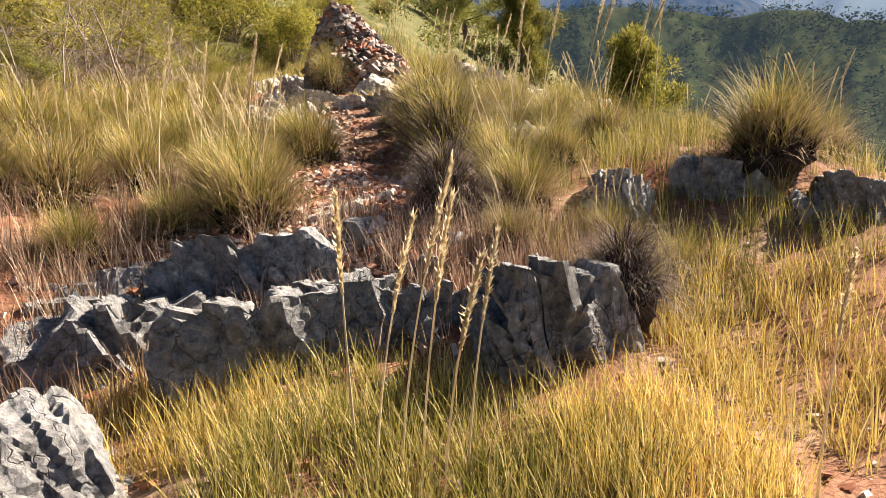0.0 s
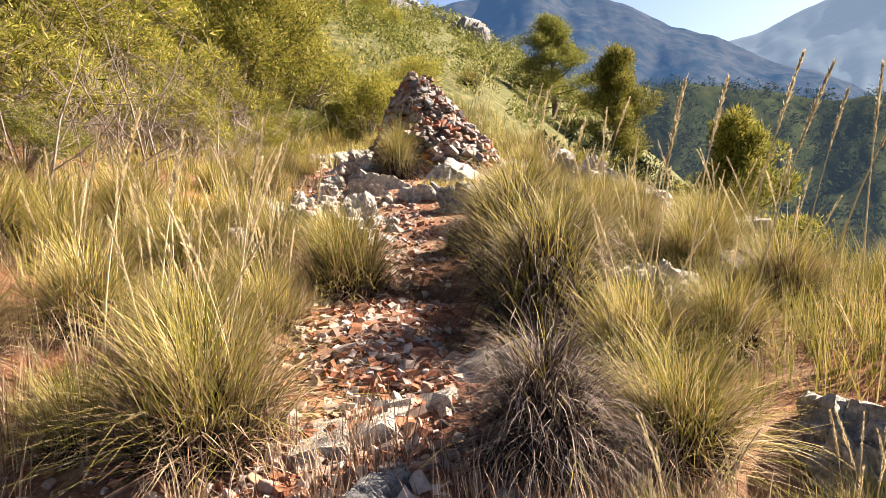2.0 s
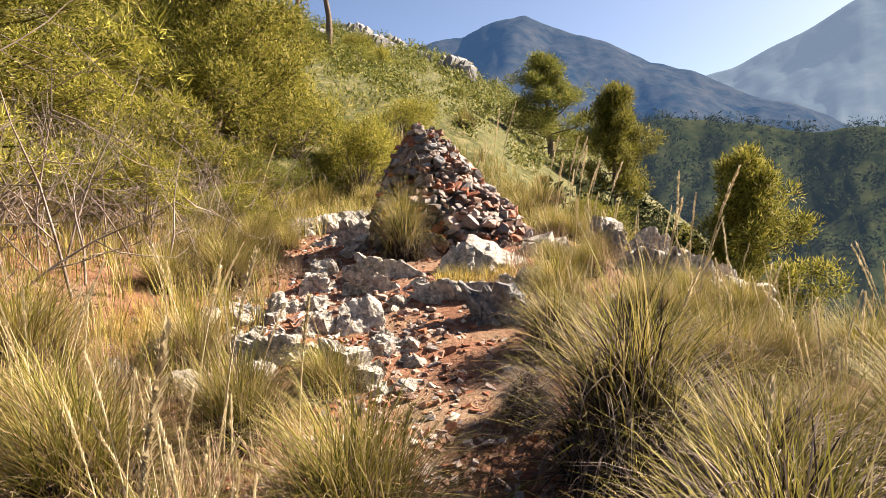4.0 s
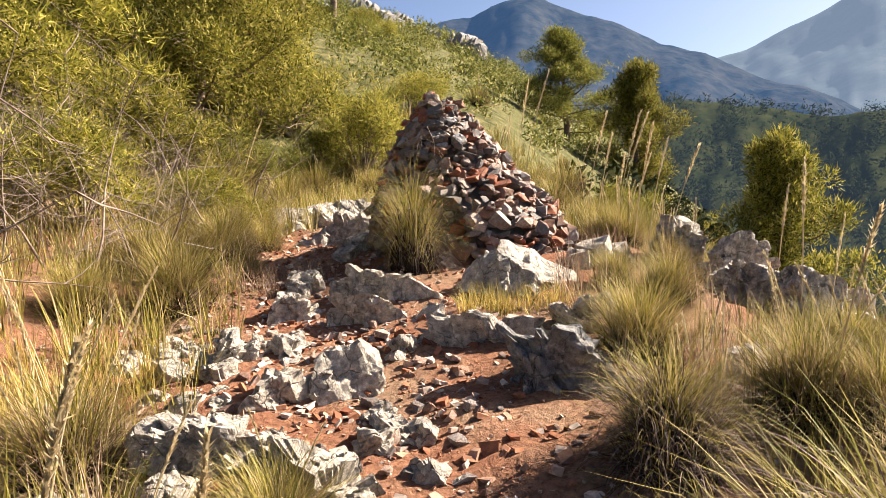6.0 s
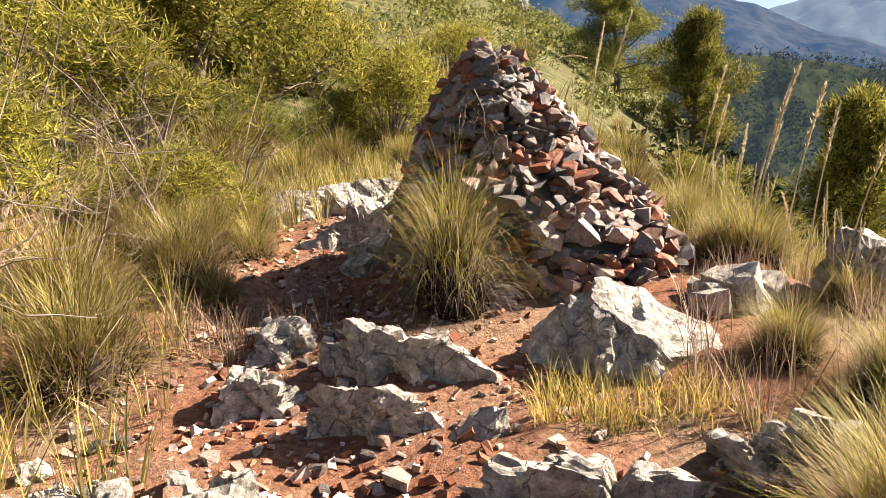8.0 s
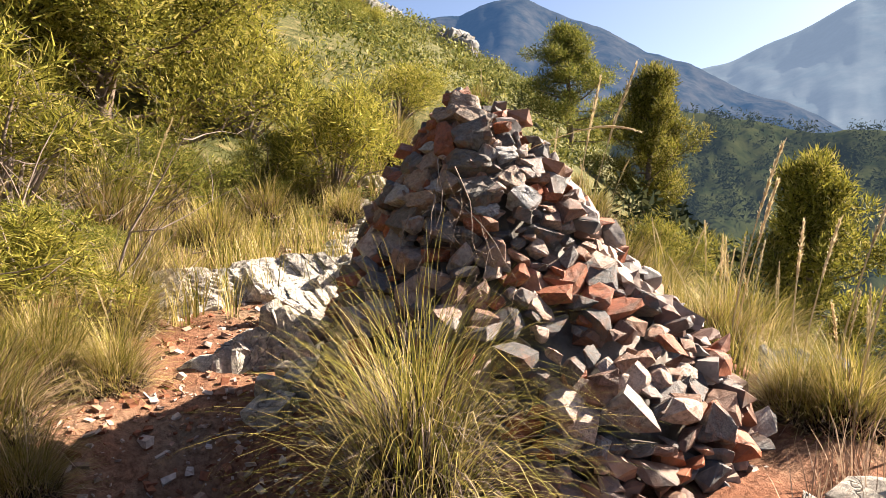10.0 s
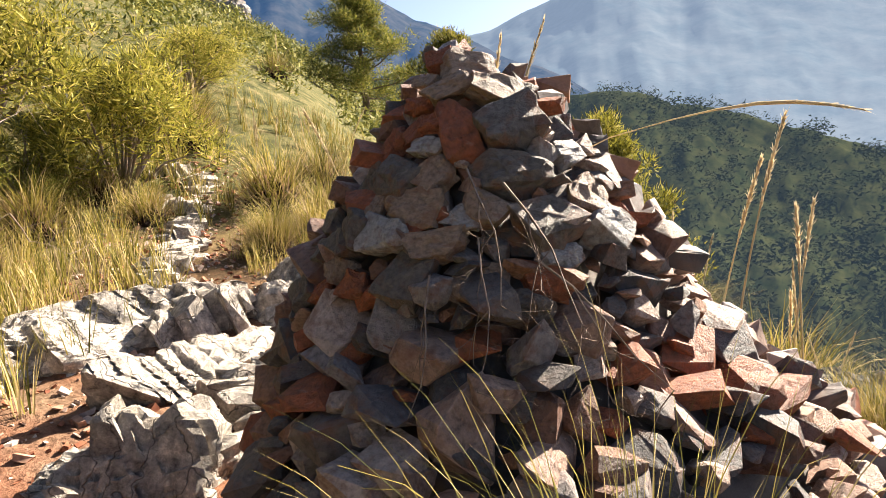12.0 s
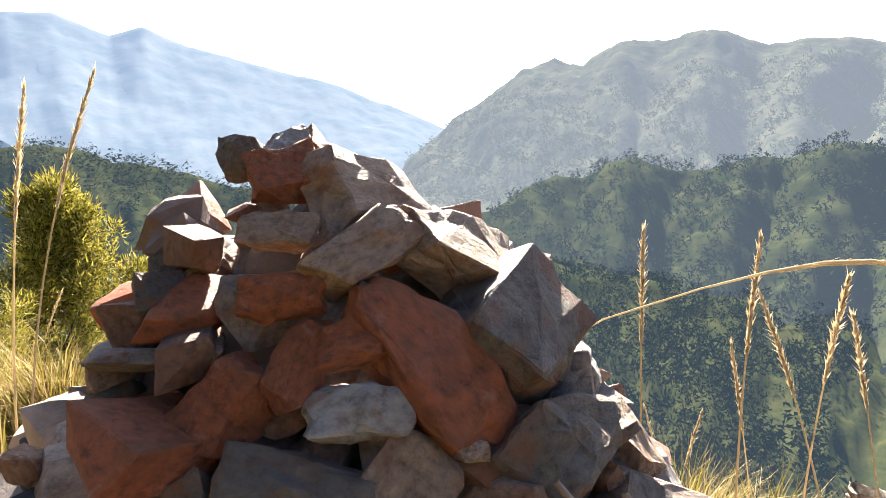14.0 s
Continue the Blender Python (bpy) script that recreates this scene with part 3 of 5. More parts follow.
def build_cairn():
    base = new("cairn")
    tagged(base, "conical cairn of grey and rust-red broken stones", "cairn")
    rnd = random.Random(11)
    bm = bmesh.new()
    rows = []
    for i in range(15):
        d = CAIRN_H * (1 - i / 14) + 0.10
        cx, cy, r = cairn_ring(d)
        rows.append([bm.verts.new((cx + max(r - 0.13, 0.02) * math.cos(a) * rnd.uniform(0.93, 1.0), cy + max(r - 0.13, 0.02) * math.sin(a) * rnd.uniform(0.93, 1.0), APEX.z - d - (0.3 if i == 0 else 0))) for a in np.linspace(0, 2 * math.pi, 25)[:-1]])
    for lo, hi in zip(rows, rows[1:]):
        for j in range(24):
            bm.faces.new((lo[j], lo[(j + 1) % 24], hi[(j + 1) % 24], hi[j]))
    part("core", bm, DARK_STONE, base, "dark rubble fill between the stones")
    large = []
    for i, (a, d, L, W, ang, material, label) in enumerate(TOP_STONES + MIDDLE_STONES + LOWER_STONES):
        p = cairn_spot(a, d, 0.03)
        large.append((p, 0.5 * (L + W) * 0.5))
        face = Vector((math.cos(radians(a)), math.sin(radians(a)), 0.62)).normalized()
        right = Vector((-math.sin(radians(a)), math.cos(radians(a)), 0))
        up = face.cross(right).normalized()
        q = math.cos(radians(ang)) * right + math.sin(radians(ang)) * up
        w = face.cross(q).normalized()
        m = Matrix(((q.x, w.x, face.x, p.x), (q.y, w.y, face.y, p.y), (q.z, w.z, face.z, p.z), (0, 0, 0, 1)))
        ob = put("stone", stone_mesh(300 + i, 1.0, material), m @ Matrix.Diagonal((L * 1.1, W * 1.3, min(L, W) * 1.5, 1)), base)
        if label:
            ob["label"] = label
    d, rest = CAIRN_H + 0.04, []
    while d > 0.10:
        cx, cy, r = cairn_ring(d)
        a = rnd.uniform(0, 0.5)
        end = a + 2 * math.pi
        while a < end:
            size = rnd.choice((0.06, 0.08, 0.09, 0.10, 0.12, 0.14, 0.165)) * rnd.uniform(0.85, 1.15) * float(np.interp(d, (0.1, 0.5, 1.0), (0.56, 0.72, 0.95)))
            p = cairn_spot(math.degrees(a), d, 0.045 + rnd.uniform(-0.04, 0.05))
            p.z += rnd.uniform(-0.03, 0.03)
            m = pose(p.x, p.y, p.z, rnd.gauss(0, 24), rnd.gauss(14, 20), math.degrees(a) + rnd.gauss(0, 60))
            m = m @ Matrix.Diagonal((size * rnd.uniform(1.15, 1.5), size * 1.3, size * rnd.uniform(0.8, 1.5), 1))
            a += size * 0.9 / max(r, 0.1)
            if any((p - c).length < k for c, k in large):
                continue
            if math.cos(a - radians(245)) > 0.1 and d < 1.45:
                put("stone", rnd.choice(STONES), m, base)
            else:
                rest.append((rnd.choice(STONES), m))
        d -= float(np.interp(d, (0.1, 0.6, 1.2), (0.046, 0.06, 0.075)))
    joined("rubble", rest, RUBBLE_STONE, base)
    return base


CAIRN = build_cairn()


# ---- grasses and bushes ----
def blades(rnd, n, spread_r, len0, len1, lean0, lean1, droop, width, segs=4, cx=0.0, cy=0.0, ground=None, mound=0.0):
    """Curved tapering grass blades as vertex and face lists."""
    verts, faces = [], []
    for _ in range(n):
        a = rnd.uniform(0, 2 * math.pi)
        rr = spread_r * math.sqrt(rnd.random())
        b = a + rnd.gauss(0, 0.9)
        x, y = cx + rr * math.cos(a), cy + rr * math.sin(a)
        z = (ground(x, y) - 0.01) if ground else -0.03 + mound * (1 - (rr / spread_r) ** 2)
        L = rnd.uniform(len0, len1)
        th = radians(rnd.uniform(lean0, lean1)) * (0.35 + 0.65 * rr / max(spread_r, 0.01))
        bend = radians(droop) * rnd.uniform(0.4, 1.2) / segs
        side = Vector((-math.sin(b + rnd.uniform(-0.8, 0.8)), math.cos(b), 0))
        p, k = Vector((x, y, z)), len(verts)
        w = width * rnd.uniform(0.7, 1.3)
        for s in range(segs + 1):
            f = 1 - 0.85 * (s / segs) ** 1.5
            if s < segs:
                verts += [p - side * w * f * 0.5, p + side * w * f * 0.5]
                if s:
                    faces.append((k + 2 * s - 2, k + 2 * s - 1, k + 2 * s + 1, k + 2 * s))
            else:
                verts.append(p.copy())
                faces.append((k + 2 * s - 2, k + 2 * s - 1, k + 2 * s))
            p = p + Vector((math.cos(b) * math.sin(th), math.sin(b) * math.sin(th), math.cos(th))) * (L / segs)
            th = min(th + bend * (0.5 + s / segs), radians(150))
    return verts, faces


def tube(verts, faces, pts, radii, sides=5):
    k = len(verts)
    for i, p in enumerate(pts):
        d = (pts[min(i + 1, len(pts) - 1)] - pts[max(i - 1, 0)]).normalized()
        u = d.orthogonal().normalized()
        v = d.cross(u)
        for s in range(sides):
            a = 2 * math.pi * s / sides
            verts.append(p + (u * math.cos(a) + v * math.sin(a)) * radii[i])
    for i in range(len(pts) - 1):
        for s in range(sides):
            a, b = k + i * sides + s, k + i * sides + (s + 1) % sides
            faces.append((a, b, b + sides, a + sides))


def stalk_meshes(rnd, h, lean, curve, aim=None):
    """A dry flowering stem, and its feathery seed head."""
    sv, sf, hv, hf = [], [], [], []
    pts, p, th, b = [], Vector((0, 0, -0.03)), radians(lean), rnd.uniform(0, 6.28) if aim is None else aim
    for i in range(9):
        pts.append(p.copy())
        p = p + Vector((math.cos(b) * math.sin(th), math.sin(b) * math.sin(th), math.cos(th))) * h / 8
        th += radians(curve) / 8
    tube(sv, sf, pts, [0.0046 - 0.0003 * i for i in range(9)], 4)
    for i in range(170):
        t = 5.4 + 2.6 * rnd.random()
        j = min(int(t), 7)
        q = pts[j].lerp(pts[j + 1], t - j)
        d = (pts[j + 1] - pts[j]).normalized()
        o = Vector((rnd.gauss(0, 1), rnd.gauss(0, 1), rnd.gauss(0, 1))).normalized()
        tip = q + d * rnd.uniform(0.02, 0.05) * (h / 1.2) + o * rnd.uniform(0.006, 0.024) * (1.25 - abs(t - 6.8) / 2)
        s = o.cross(d).normalized() * 0.0055
        k = len(hv)
        hv += [q - s, q + s, tip]
        hf.append((k, k + 1, k + 2))
    return sv, sf, hv, hf


def grass_stalk(m, parent=None, seed=0, h=1.2, lean=6, curve=14, name="grass_stalk", aim=None):
    rnd = random.Random(seed)
    sv, sf, hv, hf = stalk_meshes(rnd, h, lean, curve, aim)
    ob = put(name, mesh_from("stem", sv, sf, STRAW, True), m, parent)
    put("seed_head", mesh_from("seed_head", hv, hf, STRAW), Matrix(), ob)
    return ob


def tussock(seed, n, r, dry, stalks, thick=1.0, shaggy=0.0, arching=False):
    """A clump of esparto grass standing at the origin; a shaggy one hides its foot under hanging dead blades."""
    rnd = random.Random(seed)
    base = new("esparto_tussock")
    top = 0.22 + 0.20 * shaggy
    if arching:
        v, f = blades(rnd, n, 0.24 * r, 0.55 * r, 1.35 * r, 3, 70, 135, 0.0052, 7, mound=top)
    else:
        v, f = blades(rnd, n, 0.26 * r, 0.36 * r, 0.86 * r, 2, 80, 88, 0.0064 * thick, 4 if thick == 1.0 else 3, mound=top)
    put("foliage", mesh_from("foliage", v, f, BLADE), Matrix(), base)
    if shaggy:
        v, f = blades(rnd, int(dry * 1.6), 0.30 * r, 0.30 * r, 0.72 * r, 20, 95, 165, 0.0068, 5, mound=top + 0.06)
    else:
        v, f = blades(rnd, int(dry * 1.3), 0.33 * r, 0.25 * r, 0.62 * r, 40, 115, 85, 0.0068 * thick, 2, mound=top + 0.04)
    put("dead_skirt", mesh_from("dead_skirt", v, f, WITHERED_SHADE if shaggy else DRY), Matrix(), base)["label"] = "grey-brown withered skirt"
    v, f = blades(rnd, dry // 2, 0.33 * r, 0.10 * r, 0.30 * r, 10, 95, 50, 0.018, 2, mound=top - 0.02)
    # the dense matted heart, its deep shade put into the near-black colour
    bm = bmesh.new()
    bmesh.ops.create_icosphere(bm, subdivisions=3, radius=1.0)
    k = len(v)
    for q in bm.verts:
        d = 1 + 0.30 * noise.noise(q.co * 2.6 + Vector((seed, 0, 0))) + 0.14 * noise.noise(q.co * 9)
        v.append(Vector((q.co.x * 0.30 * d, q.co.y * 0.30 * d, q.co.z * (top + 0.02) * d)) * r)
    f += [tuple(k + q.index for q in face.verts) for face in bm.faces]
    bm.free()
    put("thatch", mesh_from("thatch", v, f, THATCH_SHADE), Matrix(), base)["label"] = "dead thatch at the heart, coloured near black for shade"
    for i in range(stalks):
        grass_stalk(pose(rnd.uniform(-0.2, 0.2) * r, rnd.uniform(-0.2, 0.2) * r, 0), base, seed * 31 + i, rnd.uniform(0.95, 1.45), rnd.uniform(1, 15), rnd.uniform(4, 26), "flower_stalk")
    return tagged(base, "yellow-green esparto grass tussock with a withered base", "grass tussock", "esparto tussocks of the ridge")


TUSSOCKS = [tussock(1, 1300, 1.0, 600, 0), tussock(2, 1100, 1.0, 800, 5), tussock(3, 1300, 1.0, 500, 2), tussock(4, 800, 1.0, 1100, 9)]
TUSSOCKS[3]["label"] = "mostly withered esparto tussock with tall dry stalks"
TUSSOCKS[1]["label"] = "yellow-green esparto tussock with a few dry stalks"
TUSSOCKS += [tussock(5, 520, 1.0, 260, 0, 1.7), tussock(6, 460, 1.0, 300, 3, 1.7)]
TUSSOCKS += [tussock(7, 900, 1.0, 900, 1, 1.0, 1.0), tussock(8, 120, 1.0, 1500, 0, 1.0, 1.0)]
TUSSOCKS.append(tussock(9, 1000, 1.0, 700, 0, 1.0, 1.0, True))
TUSSOCKS[8]["label"] = "large esparto tussock with long arching blades by the cairn"
TUSSOCKS[6]["label"] = "tall shaggy esparto tussock over a dark hollow"
TUSSOCKS[7]["label"] = "withered grey-brown tussock drooping over the rock"
used = set()


def plant(k, x, y, s, turn=0, dz=0.0, flat=1.0):
    m = pose(x, y, H(x, y) + dz, 0, 0, turn) @ Matrix.Diagonal((s, s, s * flat, 1))
    if k not in used:
        used.add(k)
        TUSSOCKS[k].matrix_basis = m
        return TUSSOCKS[k]
    return copy_thing(TUSSOCKS[k], m)


# kind of clump, x, y, size: along the first ledge
plant(1, -1.35, 4.6, 0.85, 20)
plant(7, -0.02, 4.55, 0.62, 90)
plant(2, 0.50, 4.75, 0.66, 10)
plant(6, 0.04, 5.95, 0.92, 70)
plant(6, 0.2, 6.6, 0.8, 200)
plant(6, -0.14, 7.2, 1.12, 10)
plant(7, -0.62, 7.75, 0.55, 40)
plant(3, -1.68, 5.1, 0.7, 140)
plant(3, -1.78, 6.35, 0.75, 320)
plant(3, 1.45, 6.4, 0.95, 140)
plant(0, -1.35, 6.75, 0.85, 200)
plant(3, 1.75, 8.6, 1.0, 20)
plant(1, -2.6, 5.75, 0.95, 310)
plant(2, -2.2, 7.7, 1.1, 80)
plant(0, 2.45, 5.15, 1.05, 45, 0.12)
plant(7, 0.84, 3.30, 0.82, 0, 0.16)
plant(2, -2.35, 4.15, 0.75, 160)
plant(0, -1.75, 5.3, 0.8, 250)
plant(1, -3.3, 4.7, 1.0, 15)
plant(2, -3.4, 6.6, 1.1, 100)
plant(3, 0.75, 7.4, 0.85, 260)
plant(1, 1.1, 7.1, 0.8, 190)
plant(2, 2.6, 7.3, 0.9, 50)
plant(3, -2.9, 8.6, 0.95, 60)
plant(0, -3.7, 8.0, 1.0, 10)
plant(1, -1.6, 5.9, 0.7, 120)
plant(1, 0.42, 5.35, 0.8, 30)
plant(2, 0.9, 5.6, 0.85, 300)
plant(0, 1.35, 7.6, 0.9, 80)
plant(3, -1.9, 6.3, 0.95, 170)
plant(2, -1.85, 8.2, 0.7, 35)
plant(1, -2.9, 5.0, 0.95, 140)
plant(3, -3.2, 3.7, 0.95, 220)
plant(0, -2.6, 6.9, 1.05, 265)
plant(3, -3.1, 7.4, 1.0, 95)
plant(1, 0.55, 8.2, 0.85, 60)
plant(2, 1.0, 9.3, 0.8, 130)
plant(3, 3.2, 5.9, 0.95, 40)
plant(2, -1.9, 4.6, 0.75, 300)
plant(1, 0.55, 9.0, 0.7, 340)
plant(0, 1.45, 8.5, 0.75, 15)
plant(3, 0.95, 8.35, 0.7, 110)
plant(1, 0.3, 9.15, 0.75, 20)
plant(2, 0.78, 9.8, 0.7, 75)
plant(3, 1.0, 4.3, 0.6, 75)
plant(2, 1.35, 4.05, 0.5, 200)
plant(3, 0.35, 4.05, 0.5, 20)
# round the cairn's ledge
plant(8, -1.88, 11.80, 0.64, 130, 0.0, 1.25)
plant(2, -3.75, 13.2, 0.8, 30)
plant(0, -4.3, 14.2, 0.9, 190)
plant(2, -3.55, 12.2, 0.62, 300)
plant(0, -3.9, 12.4, 0.85, 80)
plant(1, -4.5, 12.9, 0.9, 10)
plant(0, -3.55, 10.85, 0.9, 20)
plant(2, -3.95, 10.3, 0.85, 140)
plant(1, -4.2, 11.6, 0.95, 230)
plant(0, -4.1, 13.1, 0.85, 330)
plant(0, -0.28, 10.0, 0.78, 50)
plant(3, 0.30, 12.0, 0.6, 100)
plant(6, -0.40, 8.75, 0.64, 10)
plant(3, -0.25, 8.9, 0.7, 280)
plant(2, -0.25, 11.25, 0.62, 15)
plant(0, 0.08, 10.9, 0.6, 75)
plant(2, 0.15, 13.6, 0.72, 120)
plant(0, -0.12, 13.1, 0.6, 15)
plant(2, 0.05, 12.95, 0.95, 75)
plant(1, -0.05, 14.6, 0.8, 220)
plant(4, -4.7, 15.2, 0.8, 0)
plant(4, -4.95, 17.4, 1.2, 60)
plant(4, -5.6, 16.2, 1.1, 200)
plant(4, -5.0, 19.3, 1.2, 280)
plant(4, -3.9, 19.8, 0.9, 20)
plant(5, -2.4, 20.2, 1.2, 150)
plant(4, -1.8, 19.0, 1.1, 40)
plant(4, -1.2, 17.5, 1.0, 310)
plant(4, -0.4, 16.4, 1.0, 95)
plant(0, -2.45, 17.7, 0.8, 40)
plant(2, -1.75, 17.4, 0.85, 160)
plant(4, -2.0, 18.2, 0.9, 250)
plant(0, -0.95, 16.7, 0.7, 330)
plant(4, 0.9, 15.3, 0.9, 185)
fill = random.Random(77)
for _ in range(85):
    side = fill.random()
    if side < 0.6:
        x, y = fill.uniform(-9.5, -3.6), fill.uniform(3, 26)
    elif side < 0.8:
        x, y = fill.uniform(-2.5, 4), fill.uniform(16.5, 30)
    else:
        x, y = fill.uniform(0.6, 2.4), fill.uniform(12.5, 20)
    plant(fill.choice((4, 4, 5)), x, y, fill.uniform(0.7, 1.15), fill.uniform(0, 360))


def grass_patch(name, label, x, y, rx, ry, n, l0, l1, material, seed, width=0.005, lean=35):
    rnd = random.Random(seed)
    verts, faces = [], []
    for _ in range(max(1, n // 14)):
        a, q = rnd.uniform(0, 6.283), math.sqrt(rnd.random())
        v, f = blades(rnd, 14, 0.06, l0, l1, 0, lean, 35, width, 3, x + rx * q * math.cos(a), y + ry * q * math.sin(a), H)
        k = len(verts)
        verts += v
        faces += [tuple(i + k for i in t) for t in f]
    return tagged(new(name, mesh_from(name, verts, faces, material)), label, "grass", kind="stuff")


grass_patch("dry_grass", "golden dry grass below the ledge", 1.7, 3.3, 0.95, 0.75, 3600, 0.10, 0.34, GOLD, 5)
grass_patch("dry_grass", "golden dry grass between limestone rocks", -1.2, 2.75, 0.5, 0.4, 1500, 0.10, 0.26, GOLD, 6)
grass_patch("dry_grass", "orange-gold dry grass beside the boulder", 0.75, 2.3, 0.42, 0.45, 1800, 0.14, 0.34, GOLD, 7)
grass_patch("dry_grass", "green and straw grass at the ledge's foot", -0.15, 2.15, 0.85, 0.6, 4600, 0.12, 0.34, BLADE, 8)
grass_patch("dry_grass", "bright yellow grass on the cairn's ledge", -1.05, 10.72, 0.42, 0.24, 420, 0.05, 0.24, GOLD, 9, 0.005, 60)
grass_patch("green_grass", "short yellow-green grass on the cairn's ledge", -1.0, 10.75, 0.48, 0.28, 500, 0.06, 0.22, BLADE, 29, 0.005, 60)
grass_patch("dry_grass", "yellow grass beside the stony path", -3.3, 9.1, 0.5, 0.6, 900, 0.12, 0.32, GOLD, 10)
grass_patch("dry_grass", "pale dry grass on the slope", -2.3, 3.0, 0.8, 1.0, 2200, 0.1, 0.36, DRY, 12)
grass_patch("green_grass", "mixed yellow-green grass beside the path", 0.9, 7.2, 1.2, 2.2, 4000, 0.10, 0.36, BLADE, 13)
grass_patch("green_grass", "sunlit yellow-green grass behind the cairn", -1.7, 17.6, 1.1, 0.9, 2200, 0.15, 0.42, BLADE, 25)
grass_patch("green_grass", "yellow-green grass among the fallen rocks", 2.3, 5.6, 1.3, 1.7, 4200, 0.12, 0.38, BLADE, 22)
grass_patch("green_grass", "yellow-green grass by the fallen rocks", 2.6, 7.6, 1.2, 1.8, 2600, 0.14, 0.42, BLADE, 23)
grass_patch("dry_grass", "withered grass on the ledge", -0.4, 3.9, 1.3, 0.8, 2200, 0.10, 0.30, DRY, 24)
grass_patch("dry_grass", "mixed dry grass on the near slope", -2.7, 5.8, 1.3, 2.6, 5500, 0.12, 0.40, DRY, 14)
grass_patch("green_grass", "yellow-green grass on the hillside", -4.8, 8.5, 2.2, 4.0, 7000, 0.2, 0.55, BLADE, 15, 0.007)
grass_patch("green_grass", "yellow-green grass beyond the cairn", -5.6, 16.5, 2.4, 3.6, 7000, 0.2, 0.5, BLADE, 16, 0.009)
grass_patch("green_grass", "yellow-green grass on the ridge", 0.6, 16.5, 2.0, 3.4, 5000, 0.2, 0.5, BLADE, 17, 0.009)
grass_patch("green_grass", "yellow-green grass of the far ridge", -2.0, 22.5, 3.5, 4.0, 3600, 0.25, 0.6, BLADE, 18, 0.012)
grass_patch("dry_grass", "straw-coloured grass by the outcrop", 0.6, 11.0, 1.4, 1.8, 2200, 0.12, 0.36, DRY, 19)
grass_patch("green_grass", "green grass falling to the valley", 2.3, 8.6, 0.9, 2.2, 1400, 0.2, 0.55, BLADE, 20, 0.008)
grass_patch("dry_grass", "pale dry grass beside the stony path", -3.0, 11.6, 0.5, 0.6, 500, 0.1, 0.3, DRY, 21)

grass_patch("green_grass", "straw and green grass before the ledge", -0.55, 2.7, 0.7, 0.35, 1700, 0.08, 0.26, BLADE, 34)
grass_patch("dry_grass", "withered grass between ledge and boulder", 0.35, 3.95, 0.8, 0.5, 2200, 0.08, 0.28, DRY, 31)
grass_patch("dry_grass", "yellow-green grass above the boulder", 1.15, 4.0, 0.7, 0.55, 1800, 0.10, 0.30, BLADE, 32)
grass_patch("green_grass", "yellow-green grass by the outcrop", 0.5, 9.5, 0.8, 0.8, 1400, 0.12, 0.38, BLADE, 33)

# single tall stalks in the foreground
for i, (x, y, h, lean) in enumerate([(-0.42, 2.35, 1.08, 1), (-0.34, 2.2, 1.02, 7), (-0.26, 2.3, 1.2, 8), (-0.18, 2.25, 1.1, 7), (-0.10, 2.1, 0.98, 9), (-0.02, 2.2, 0.95, 10), (1.25, 2.25, 0.95, 4), (-2.15, 7.35, 1.15, 4), (-1.8, 7.5, 0.85, 4), (-2.6, 8.0, 0.9, 10), (-1.9, 5.2, 1.2, 6), (-2.3, 5.4, 1.3, 5), (-1.65, 5.6, 1.2, 9), (0.55, 5.9, 1.3, 10), (0.85, 6.2, 1.4, 8), (1.15, 6.0, 1.45, 12), (1.3, 6.7, 1.5, 9), (1.65, 6.3, 1.4, 12), (2.0, 6.6, 1.5, 7), (1.9, 7.3, 1.4, 12), (0.3, 9.0, 1.0, 10), (0.7, 9.4, 1.15, 10), (0.85, 10.6, 1.2, 4), (1.5, 12.9, 1.5, 5), (0.03, 13.1, 1.38, 6), (-0.02, 12.77, 1.3, 5), (0.12, 12.6, 1.2, 8), (0.22, 12.45, 1.15, 10), (0.35, 12.3, 1.1, 12), (-0.2, 13.9, 1.35, 6), (-0.05, 14.3, 1.25, 9), (0.1, 13.75, 1.1, 10), (0.3, 14.1, 1.2, 12), (-1.0, 15.6, 1.9, 3), (-0.9, 15.7, 2.0, 5)]):
    tagged(grass_stalk(pose(x, y, H(x, y)) @ Matrix.Diagonal((1.4, 1.4, 1, 1)), None, 900 + i, h, lean * 0.65, 6 + (i * 7) % 10, aim=(i * 1.7) % 2.2 - 1.1), "straw-coloured dry esparto stalk with a feathery head", "grass stalk", "tall dry grass stalks")


# one dry flowering stem caught among the cairn's stones, its head arching out
bent_v, bent_f = [], []
bent = [Vector(p) for p in ((-1.64, 12.86, 3.33), (-1.47, 12.68, 3.43), (-1.37, 12.56, 3.462), (-1.30, 12.475, 3.478), (-1.24, 12.40, 3.484), (-1.19, 12.34, 3.48), (-1.15, 12.285, 3.468), (-1.11, 12.23, 3.45))]
tube(bent_v, bent_f, bent, [0.0015, 0.0015, 0.0016, 0.0024, 0.0042, 0.0046, 0.0034, 0.0008], 6)
bristle = random.Random(71)
for _ in range(120):
    t = bristle.uniform(3.0, 6.9)
    q = bent[int(t)].lerp(bent[int(t) + 1], t % 1)
    d = (bent[int(t) + 1] - bent[int(t)]).normalized()
    o = Vector((bristle.gauss(0, 1), bristle.gauss(0, 1), bristle.gauss(0, 1))).normalized()
    w, k = o.cross(d).normalized() * 0.0016, len(bent_v)
    bent_v += [q - w, q + w, q + d * 0.028 + o * 0.007]
    bent_f.append((k, k + 1, k + 2))
tagged(put("bent_stalk", mesh_from("bent_stalk", bent_v, bent_f, STRAW, True), Matrix()), "dry esparto flower head arching out of the cairn's stones", "grass stalk")


